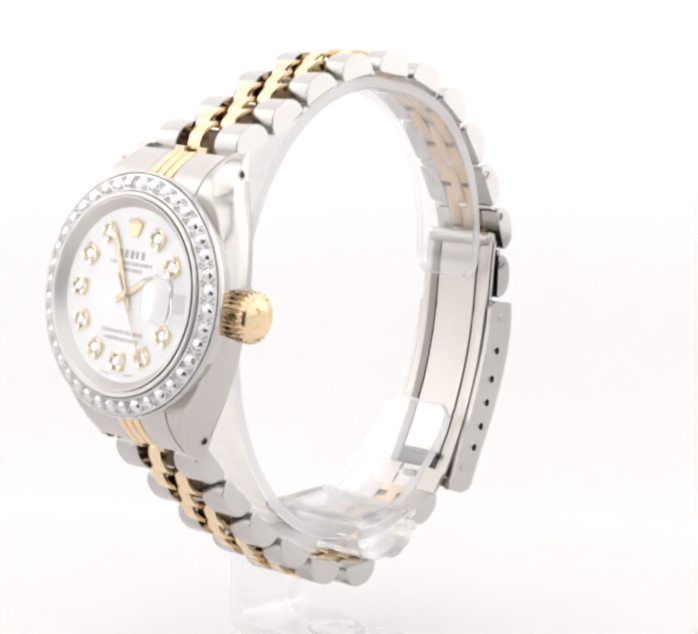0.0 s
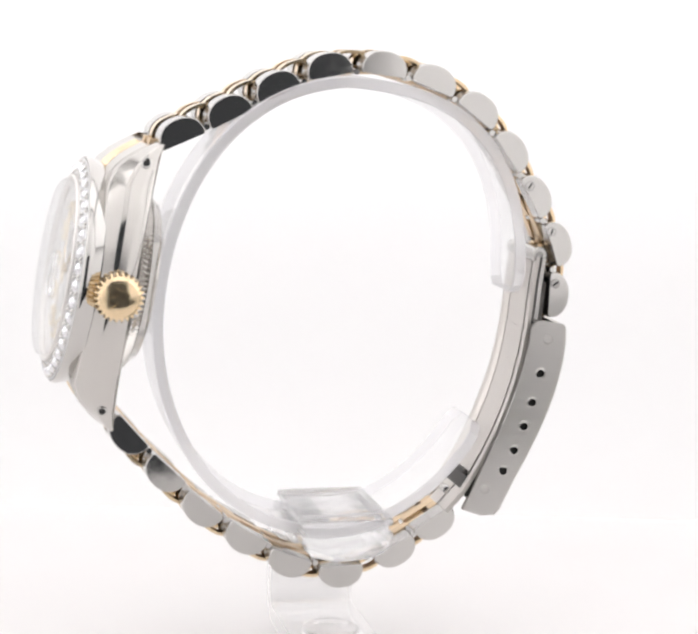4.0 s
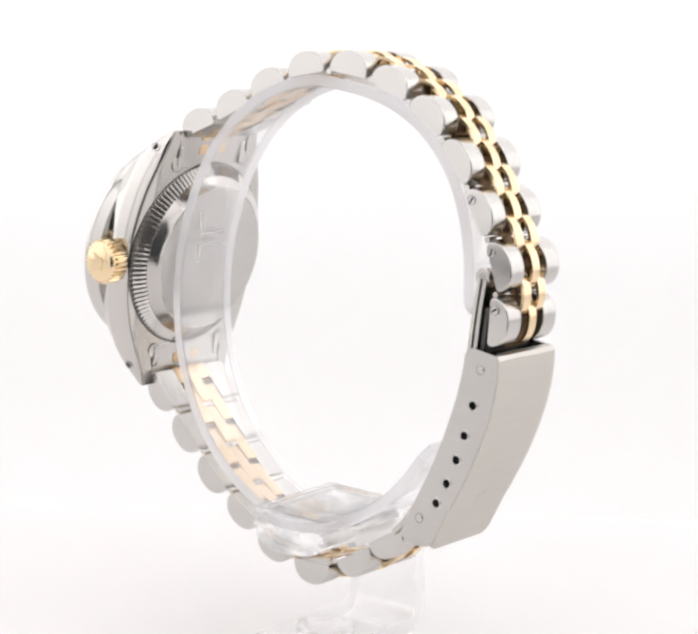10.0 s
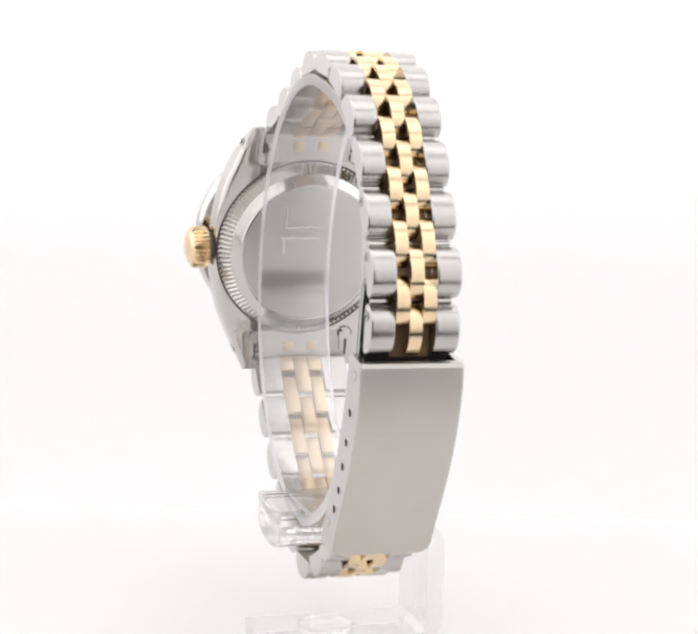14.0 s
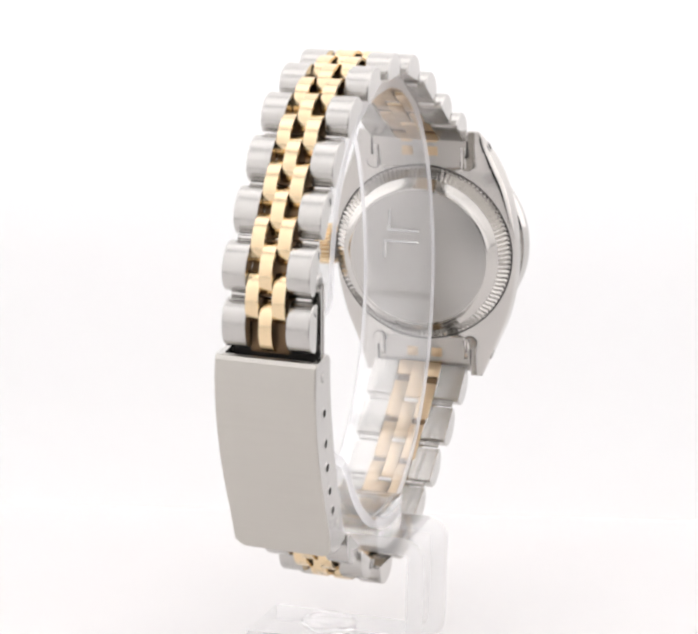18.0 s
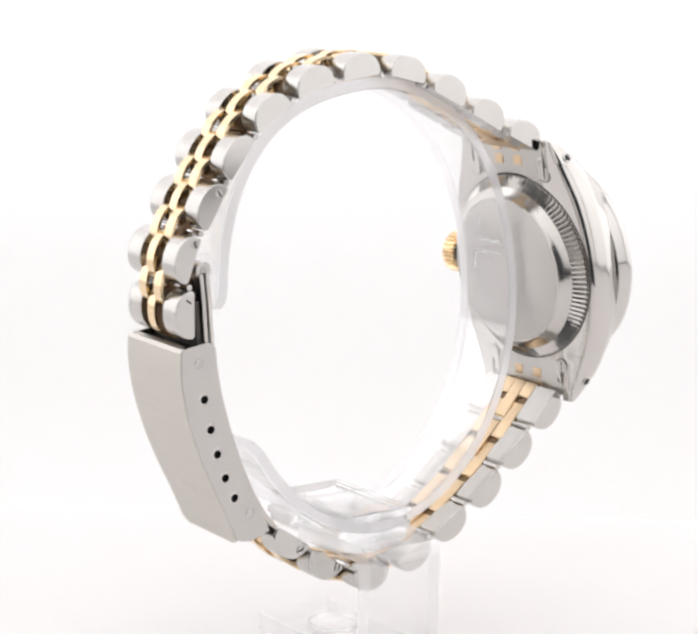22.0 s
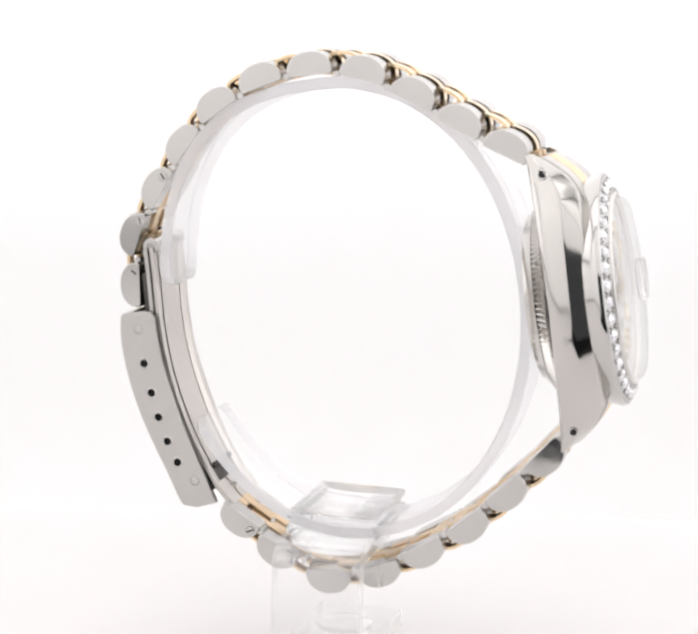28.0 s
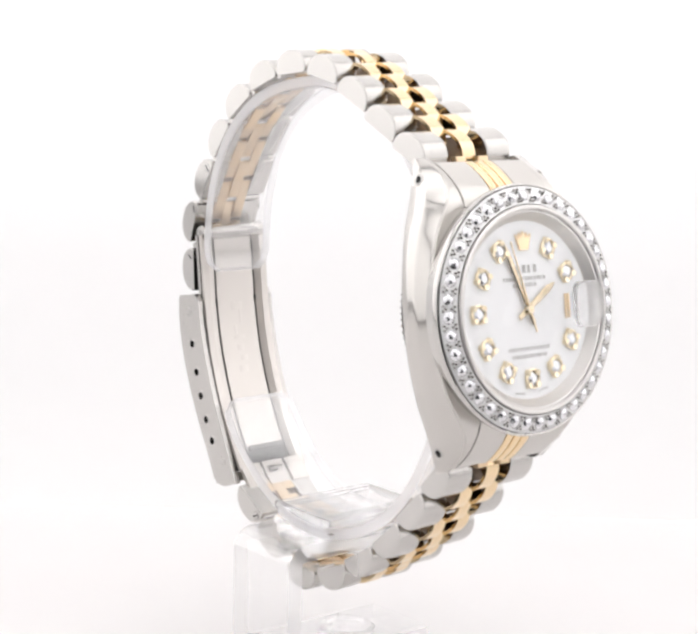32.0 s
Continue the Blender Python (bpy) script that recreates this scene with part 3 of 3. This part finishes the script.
def end_pieces():
    st = (10.6, 11.4, 12.2, 12.9, 13.5, 14.0, 14.5, 14.9, 15.2, 15.4)
    for e in (-1, 1):
        def ring(x, drop=0.0):
            out = [(x, e * q, front_z(q) + 0.15 - drop) for q in st]
            return out + [(x, e * q, back_z(q) + 0.12) for q in st[::-1]]
        for sd in (-1, 1):
            bm = bmesh.new()
            xs = (1.95, 2.0, 6.02, 6.12) if sd > 0 else (-6.12, -6.02, -2.0, -1.95)
            loft(bm, [ring(xs[0], 0.08), ring(xs[1]), ring(xs[2]), ring(xs[3], 0.12)])
            part("end_piece", bm, satin_top, watch, "polished steel end piece between the lugs", CASE)
            # round ear let into the case, over a dark disc that draws its shaded outline
            for r, lift, nm, mat in ((0.93, 0.03, "ear_gap", groove_dark), (0.84, 0.07, "ear", case_steel)):
                bm = bmesh.new()
                zb = back_z(11.75)
                rod(bm, (sd * 6.0, e * 11.75, zb + 0.4), (sd * 6.0, e * 11.75, zb - lift), r, 24)
                part(nm, bm, mat, watch, "", CASE)
            bm = bmesh.new()
            box(bm, min(sd * 5.2, sd * 5.96), max(sd * 5.2, sd * 5.96), min(e * 11.2, e * 13.9), max(e * 11.2, e * 13.9), back_z(12.5) - 0.12, back_z(12.5) + 0.3, 0.05)
            part("end_shoulder", bm, case_steel, watch, "", CASE)
            # dark block painting the shade between lug and end piece
            bm = bmesh.new()
            box(bm, min(sd * 6.0, sd * 6.26), max(sd * 6.0, sd * 6.26), min(e * 12.6, e * 14.7), max(e * 12.6, e * 14.7), back_z(13.6) - 0.03, back_z(14) + 0.3)
            part("lug_gap", bm, groove_dark, watch, "dark gap between lug and end piece", CASE)
        for k in (-1, 0, 1):
            bm = bmesh.new()
            c = k * 1.26
            def shell(x, drop):
                r = ring(x, drop)
                n = len(st)
                return r[:n] + [(q[0], q[1], q[2] - 0.7 + drop) for q in r[:n][::-1]]
            loft(bm, [shell(c + dx, dz) for dx, dz in ((-0.61, 0.4), (-0.53, 0.0), (-0.36, -0.14), (-0.14, -0.2), (0.14, -0.2), (0.36, -0.14), (0.53, 0.0), (0.61, 0.4))])
            part("end_bead", bm, gold, watch, "gold ridge of the end piece", CASE)
        bm = bmesh.new()
        loft(bm, [[(x, q[1], min(q[2], front_z(q[1]) - 1.2)) for q in ring(x)] for x in (-1.93, 1.93)])
        part("end_piece_core", bm, back_steel, watch, "steel underside of the end piece", CASE)
        for k in (-1, 1):
            # tab_gap: dark block that paints the shade between the two tabs
            for lo, hi, nm, mat in ((12.7, 13.9, "end_tab", gold_matte), (13.9, 14.45, "tab_gap", core_dark), (14.45, 16.0, "end_tab", gold_matte)):
                bm = bmesh.new()
                dip = 0.25 if nm == "tab_gap" else 0.0
                box(bm, k * 1.6 - 0.7, k * 1.6 + 0.7, min(e * lo, e * hi), max(e * lo, e * hi), back_z((lo + hi) / 2) + 0.03 + dip, -0.9, 0.06)
                part(nm, bm, mat, watch, "gold tab of the end piece" if nm == "end_tab" else "", CASE)


def lug_holes():
    for s in (13.75, -13.65):
        for side in (-1, 1):
            x = half_width(s)
            bm = bmesh.new()
            lathe(bm, [(0.42, -0.1), (0.62, -0.1), (0.62, 0.04), (0.55, 0.08), (0.42, 0.04)], 20)
            m = CASE @ Matrix.Translation(Vector((side * (x + 0.03), s, 0.05)) * MM) @ Matrix.Rotation(side * math.copysign(radians(23.5), s), 4, "Z") @ Matrix.Rotation(side * math.pi / 2, 4, "Y")
            h = part("lug_hole", bm, steel, watch, "drilled lug hole rim", m)
            bm = bmesh.new()
            lathe(bm, [(0, -0.1), (0.43, -0.1), (0.43, 0.02), (0, 0.02)], 16, ends=True)
            part("bore", bm, hole_dark, h, "dark bore")


seconds_pointer = pointer_set()
mid_case(), bezel_parts(), crystal(), dial_parts(), crown_part(), case_back(), end_pieces(), lug_holes()

# ---- the clasp ----
OUTER = [(24.95, -36.4), (25.18, -36.85), (25.2, -38.6), (24.98, -40.6), (24.55, -42.65), (24.0, -44.6), (23.35, -46.45), (22.6, -48.35), (21.77, -50.15), (20.65, -52.4), (19.5, -54.5), (18.4, -56.75), (17.85, -58.0), (17.6, -58.5), (17.42, -58.85)]
INNER = [(20.9, -36.6), (20.75, -38.0), (20.45, -39.6), (20.05, -41.4), (19.5, -43.3), (18.9, -45.1), (18.25, -46.9), (17.5, -48.8), (16.7, -50.6), (15.8, -52.5), (15.0, -54.2), (14.1, -56.1), (13.3, -57.8)]
CLASP_W = 11.1
PIN_HOLES = [(22.2, -42.0), (21.3, -45.4), (20.4, -48.2), (19.3, -51.0), (18.05, -53.4)]
RIVETS = [(22.95, -38.05), (15.9, -55.45)]


def flange(y0, y1):
    """One side of the cover, with its row of holes cut through."""
    bm = bmesh.new()
    loops = [[(24.8, -36.35), (25.03, -36.8)] + [(x - 0.15, z + 0.02) for x, z in OUTER[2:-2]] + [(17.0, -58.5), (15.6, -58.6)] + INNER[::-1] + [(21.3, -36.1), (21.9, -35.85)]]
    for hx, hz in PIN_HOLES:
        loops.append([(hx + 0.47 * math.cos(2 * math.pi * i / 16), hz + 0.47 * math.sin(2 * math.pi * i / 16)) for i in range(16)])
    edges = []
    for lp in loops:
        vs = [bm.verts.new((x * MM, y0 * MM, z * MM)) for x, z in lp]
        edges += [bm.edges.new((vs[i], vs[(i + 1) % len(vs)])) for i in range(len(vs))]
    bmesh.ops.triangle_fill(bm, edges=edges, use_beauty=True, use_dissolve=False)
    ext = bmesh.ops.extrude_face_region(bm, geom=list(bm.faces))
    bmesh.ops.translate(bm, vec=(0, (y1 - y0) * MM, 0), verts=[v for v in ext["geom"] if isinstance(v, bmesh.types.BMVert)])
    return bm


def clasp():
    base = Matrix.Translation((21 * MM, lateral(21) * MM, (LIFT - 46) * MM)) @ Matrix.Rotation(ROLL, 4, "X") @ Matrix.Translation((-21 * MM, 0, 46 * MM))
    w = CLASP_W / 2
    cover = bmesh.new()
    def thick(k, y):
        return [(x, y, z) for x, z in k]
    inner = [(x - 0.75 + 0.012 * i, z + 0.12) for i, (x, z) in enumerate(OUTER)]
    rings = []
    for i, ((xo, zo), (xi, zi)) in enumerate(zip(OUTER, inner)):
        v = w - 0.03 - (0, 0, 0.12, 0.4, 0.95)[max(0, i - 10)]
        rings.append([(xo - 0.16, -v, zo), (xo - 0.05, -v + 0.05, zo), (xo, -v + 0.16, zo), (xo, -v + 0.22, zo), (xo, v - 0.22, zo), (xo, v - 0.16, zo), (xo - 0.05, v - 0.05, zo), (xo - 0.16, v, zo), (xi, v, zi), (xi, -v, zi)])
    loft(cover, rings)
    cov = part("clasp_cover", cover, brushed, watch, "brushed steel folding clasp cover", base)
    fan = [(-0.9, -0.5), (0.9, -0.5), (1.3, 1.0), (0.6, 0.2), (0, 1.3), (-0.6, 0.2), (-1.3, 1.0)]
    bm = bmesh.new()
    ux, uz = 0.47, 0.883
    loft(bm, [[(20.05 + ux * b + o, a, -53.45 + uz * b) for a, b in fan] for o in (-0.2, 0.07)])
    part("worn_emblem", bm, brushed, cov, "plain worn emblem on the cover")
    part("clasp_flange", flange(-w, -w + 0.7), link_steel, watch, "steel clasp side with adjustment holes", base)
    part("clasp_flange", flange(w - 0.7, w), link_steel, watch, "steel clasp side with adjustment holes", base)
    for sd in (-1, 1):
        for hx, hz in PIN_HOLES:
            bm = bmesh.new()
            lathe(bm, [(0.46, 0), (0.68, 0), (0.62, 0.06), (0.46, 0.07)], 20)
            m = base @ Matrix.Translation(Vector((hx, sd * (w - 0.01), hz)) * MM) @ Matrix.Rotation(-sd * math.pi / 2, 4, "X")
            part("hole_rim", bm, steel, watch, "chamfered adjustment hole", m)
            bm = bmesh.new()
            rod(bm, (hx, sd * (w - 1.2), hz), (hx, sd * (w - 0.72), hz), 0.6, 12)
            part("hole_backing", bm, hole_dark, watch, "dark inside of the hole", base)
        for hx, hz in RIVETS:
            bm = bmesh.new()
            rod(bm, (hx, sd * (w - 0.2), hz), (hx, sd * (w + 0.1), hz), 0.5, 20, 0.1)
            rv = part("rivet", bm, link_steel, watch, "polished rivet head", base)
            bm = bmesh.new()
            lathe(bm, [(0.48, 0), (0.56, 0), (0.56, 0.02), (0.48, 0.02)], 20)
            part("rivet_groove", bm, groove_steel, rv, "", Matrix.Translation(Vector((hx, sd * w, hz)) * MM) @ Matrix.Rotation(-sd * math.pi / 2, 4, "X"))
    # folding blades inside the cover
    path = [(21.7, -28.6), (21.3, -31.5), (21.0, -34.5), (20.75, -37.0), (20.25, -40.0), (19.55, -43.0), (18.6, -46.0), (17.45, -48.9), (16.1, -51.7), (14.6, -54.3), (13.4, -56.2)]
    def blade(name, y0, y1, off, thick, label, a=0, b=None, mat=blade_steel, off1=None):
        bm = bmesh.new()
        rings = []
        pts = path[a:b]
        for i, (x, z) in enumerate(pts):
            q, p = Vector(pts[min(i + 1, len(pts) - 1)]), Vector(pts[max(i - 1, 0)])
            t = (q - p).normalized()
            nx, nz = -t.y, t.x
            o0, o1, o2 = off, off + thick, off if off1 is None else off1
            rings.append([(x + nx * o0, y0, z + nz * o0), (x + nx * o2, y1, z + nz * o2), (x + nx * o1, y1, z + nz * o1), (x + nx * o1, y0, z + nz * o1)])
        loft(bm, rings)
        part(name, bm, mat, watch, label, base)
    blade("clasp_blade", -4.8, 4.8, 0.5, 0.45, "polished steel folding blade", mat=link_steel)
    # dark layer in place of the shaded gap between the sheets
    blade("blade_seam", -4.6, 4.6, 0.22, 0.27, "dark seam between the blade sheets", mat=groove_dark)
    blade("blade_rail", -4.8, -3.9, -0.2, 0.41, "raised blade rail")
    blade("blade_rail", 3.9, 4.8, -0.2, 0.41, "raised blade rail")
    blade("blade_step", -3.9, -3.05, -0.2, 0.41, "sloping blade ledge", off1=0.08)
    blade("blade_step", 3.05, 3.9, 0.08, 0.13, "sloping blade ledge", off1=-0.2)
    blade("blade_tongue", -2.75, 2.75, 0.05, 0.16, "brushed inner blade tongue", 0, 10)
    # worn stamped mark on the tongue, no longer readable
    for k, (y0, y1, h) in enumerate(((-0.9, 0.9, 0.5), (-0.7, -0.2, 0.9), (0.2, 0.7, 0.9), (-0.9, 0.9, 0.25), (-0.5, 0.6, 0.35), (-0.8, 0.3, 0.3), (-0.6, 0.8, 0.4))):
        f = 3.2 + 0.42 * k
        (x0, z0), (x1, z1) = path[int(f)], path[int(f) + 1]
        u = f - int(f)
        px, pz = x0 + (x1 - x0) * u, z0 + (z1 - z0) * u
        t = (Vector((x1 - x0, z1 - z0))).normalized()
        bm = bmesh.new()
        loft(bm, [[(px - t.y * o + t.x * e, yy, pz + t.x * o + t.y * e) for o, e in ((top, -h), (top, h), (0.1, h), (0.1, -h))] for yy, top in ((y0, 0.055), (y0 + 0.2, 0.03), (y1 - 0.2, 0.03), (y1, 0.055))])
        part("stamped_mark", bm, blade_steel, watch, "worn stamped mark", base)
    blade("second_blade", -4.4, 4.4, 1.1, 0.5, "second folding blade", 1, 9, dark_metal)
    bm = bmesh.new()
    rod(bm, (21.92, -4.5, -28.4), (21.92, 4.5, -28.4), 0.92, 24, 0.1)
    hg = part("clasp_hinge", bm, link_steel, watch, "clasp hinge tube", base)
    for sd in (-1, 1):
        bm = bmesh.new()
        rod(bm, (21.92, sd * 4.45, -28.4), (21.92, sd * 4.55, -28.4), 0.42, 12)
        part("hinge_pin", bm, groove_steel, hg)
    # solid near-black block standing for the shade in the clasp mouth
    bm = bmesh.new()
    box(bm, 20.9, 24.35, -4.8, 4.8, -37.6, -36.55, 0.1)
    part("clasp_throat", bm, throat_dark, watch, "dark mouth of the clasp", base)
    for ya, yb in ((-4.6, -1.9), (-1.5, 1.5), (1.9, 4.6)):
        bm = bmesh.new()
        loft(bm, [[(x, y, z) for x, z in ((13.5, -55.7), (11.4, -58.0), (11.8, -58.4), (13.9, -56.1))] for y in (ya, yb)])
        part("blade_finger", bm, blade_steel, watch, "short finger at the blade end", base)
    # dark bar painting the shaded slot
    bm = bmesh.new()
    box(bm, -0.25, 0.25, -2.6, 2.6, -0.3, 0.3, 0.05)
    part("blade_slot", bm, groove_dark, watch, "dark slot at the blade end", base @ Matrix.Translation(Vector((14.45, 0, -54.1)) * MM) @ Matrix.Rotation(radians(26), 4, "Y"))
    bm = bmesh.new()
    rod(bm, (13.1, -3.6, -56.9), (13.1, 3.6, -56.9), 0.5, 20)
    box(bm, 12.4, 14.4, -1.0, 1.0, -57.2, -56.2, 0.1)
    part("clasp_hook", bm, steel, watch, "clasp catch bar", base)
    # screw heads on the removable links
    for x0, z, slope, run in ((20.31, -20.38, 0, UPPER), (23.13, -25.59, 0, UPPER), (23.84, -31.61, 0, UPPER), (3.9, -63.65, 0, LOWER), (9.08, -60.82, 0, LOWER)):
        for sd in (-1, 1):
            x, y = x0, lateral(x0) + (0.3 if run is UPPER else 0.0) + sd * (4.76 if run is UPPER else 4.86)
            bm = bmesh.new()
            rod(bm, (x, y - sd * 0.1, z), (x, y + sd * 0.04, z), 0.46, 18, 0.03)
            sc = part("link_screw", bm, steel, watch, "slotted link screw", Matrix.Translation((0, 0, LIFT * MM)))
            bm = bmesh.new()
            box(bm, x - 0.38, x + 0.38, y + sd * 0.045 - 0.02, y + sd * 0.045 + 0.02, z - 0.09, z + 0.09)
            turn = Matrix.Translation(Vector((x, y, z)) * MM) @ Matrix.Rotation(0.7 + x, 4, "Y") @ Matrix.Translation(Vector((-x, -y, -z)) * MM)
            part("slot", bm, hole_dark, sc, "", turn)
            bm = bmesh.new()
            lathe(bm, [(0.45, 0), (0.54, 0), (0.54, 0.03), (0.45, 0.03)], 20)
            part("recess", bm, groove_steel, sc, "", Matrix.Translation(Vector((x, y - sd * 0.01, z)) * MM) @ Matrix.Rotation(-sd * math.pi / 2, 4, "X"))


clasp()

# ---- the acrylic stand ----
stand = new("watch_stand")
tagged(stand, "clear acrylic C-ring watch stand with a bent foot on white paper", "watch stand")


def acrylic_stand():
    base = Matrix.Translation((0, 0, LIFT * MM))
    cx, cz, rx, rz, th = -1.27, -34.47, 21.3, 26.08, 1.3
    y0, y1, skew = -4.14, 4.84, 0.014
    tc, ts = math.cos(radians(-8.2)), math.sin(radians(-8.2))

    def at(deg, inset):
        """A point of the slightly squared, tilted oval."""
        c, s = math.cos(radians(deg)), math.sin(radians(deg))
        e = (0.813 if c > 0 else 0.813 + 0.12 * min(1.0, -4 * c)) if s > 0 else 1.0
        u, v = (rx - inset) * math.copysign(abs(c) ** e, c), (rz - inset) * math.copysign(abs(s) ** e, s)
        return cx + u * tc - v * ts, cz + u * ts + v * tc

    bm = bmesh.new()
    rings = []
    for d in list(np.linspace(7, 20, 9)) + list(np.linspace(22, 160, 46)) + list(np.linspace(162, 334, 60)):
        e = min(1.0, min(d - 7, 334 - d) / 6)
        g = 1.4 * (1 - math.sqrt(max(0.0, 1 - (1 - e) ** 2)))
        b = 0.12
        (ox, oz), (px, pz), (qx, qz), (ix, iz) = at(d, 0), at(d, b), at(d, th - b), at(d, th)
        flare = 0.55 * min(1.0, max(0.0, (d - 255) / 45))
        lo, hi = y0 - flare + g + skew * ox, y1 + flare - g + skew * ox
        rings.append([(ox, lo + b, oz), (ox, hi - b, oz), (px, hi, pz), (qx, hi, qz), (ix, hi - b, iz), (ix, lo + b, iz), (qx, lo, qz), (px, lo, pz)])
    loft(bm, rings)
    clear_part("ring", bm, stand, "clear acrylic ring band", base, 1)
    # small raised mark on the band behind the case back
    bm = bmesh.new()
    mx, mz = at(181, th)
    for ya, yb, za, zb in ((-1.35, -1.0, -28.1, -25.8), (-1.4, 2.7, -28.45, -28.1), (-1.6, 2.6, -29.85, -29.5), (-1.85, -1.5, -31.7, -29.5)):
        box(bm, mx - 0.1, mx + 0.12, ya, yb, za, zb, 0.05)
    part("raised_mark", bm, acrylic_mark, stand, "faint raised bars on the band", base)
    # ridged saddle bar under the ring
    bm = bmesh.new()
    prof = [(-5.9, -57.75), (4.3, -57.75), (4.42, -57.87), (4.42, -58.4), (3.95, -58.55), (3.95, -59.3), (4.45, -59.45), (4.45, -60.25), (3.95, -60.4), (3.95, -61.0)]
    for i in range(1, 12):
        a = math.pi * i / 12
        prof.append((-0.8 + 4.75 * math.cos(a), -61.0 - 1.5 * math.sin(a)))
    prof += [(-5.55, -61.0), (-5.55, -60.4), (-6.05, -60.25), (-6.05, -59.45), (-5.55, -59.3), (-5.55, -58.55), (-6.02, -58.4), (-6.02, -57.87)]
    loft(bm, [[(x * k + (1 - k) * -0.8, y, z * k + (1 - k) * -60.0) for x, z in prof] for y, k in ((-8.2, 0.96), (-8.05, 1.0), (5.95, 1.0), (6.1, 0.96))])
    part("saddle", bm, acrylic_block, stand, "clear ridged acrylic saddle block", base, smooth=False)
    # bent leg and foot from one strip
    bm = bmesh.new()
    line = [(-2.0, -60.0), (6.2, -60.0)]
    for i in range(7):
        a = math.pi / 2 * i / 6
        line.append((9.3 + 2.5 * math.sin(a), -62.5 + 2.5 * math.cos(a)))
    line += [(11.8, -66.0), (11.8, -71.5)]
    for i in range(1, 9):
        a = math.pi / 2 * i / 8
        line.append((8.8 + 3.0 * math.cos(a), -72.3 - 3.0 * math.sin(a)))
    line += [(4.0, -75.3), (-9.5, -75.3)]
    rings = []
    for i, (y, z) in enumerate(line):
        p, q = Vector(line[max(i - 1, 0)]), Vector(line[min(i + 1, len(line) - 1)])
        t = (q - p).normalized()
        ny, nz = t.y, -t.x
        rings.append([(-5.8, y, z), (4.3, y, z), (4.3, y + ny * 2.0, z + nz * 2.0), (-5.8, y + ny * 2.0, z + nz * 2.0)])
    loft(bm, rings)
    leg = clear_part("leg_and_foot", bm, stand, "clear bent acrylic leg and foot", base, 0)
    # milky cut sides imitate the bright light along the leg's edges
    leg.data.materials[1] = acrylic_mark
    bm = bmesh.new()
    rod(bm, (-0.8, -1.0, -73.25), (-0.8, -1.0, -72.6), 3.4, 48, 0.3)
    part("foot_disc", bm, acrylic, stand, "clear round foot disc", base)
    for ob in stand.children:
        ob.visible_shadow = False


acrylic_stand()


# ---- what turns ----
def motions():
    rows = [(t, pose(0, 0, 0, 0, 0, TURN_START + TURN_RATE * t)) for t in range(0, 33, 2)]
    walk(watch, rows)
    walk(stand, rows)
    # the seconds pointer runs on its pivot
    walk(seconds_pointer, [(t, DIAL @ pose(0, 0, 0, 0, 0, -SECONDS_START - 6.0 * t)) for t in range(0, 33, 2)])


motions()
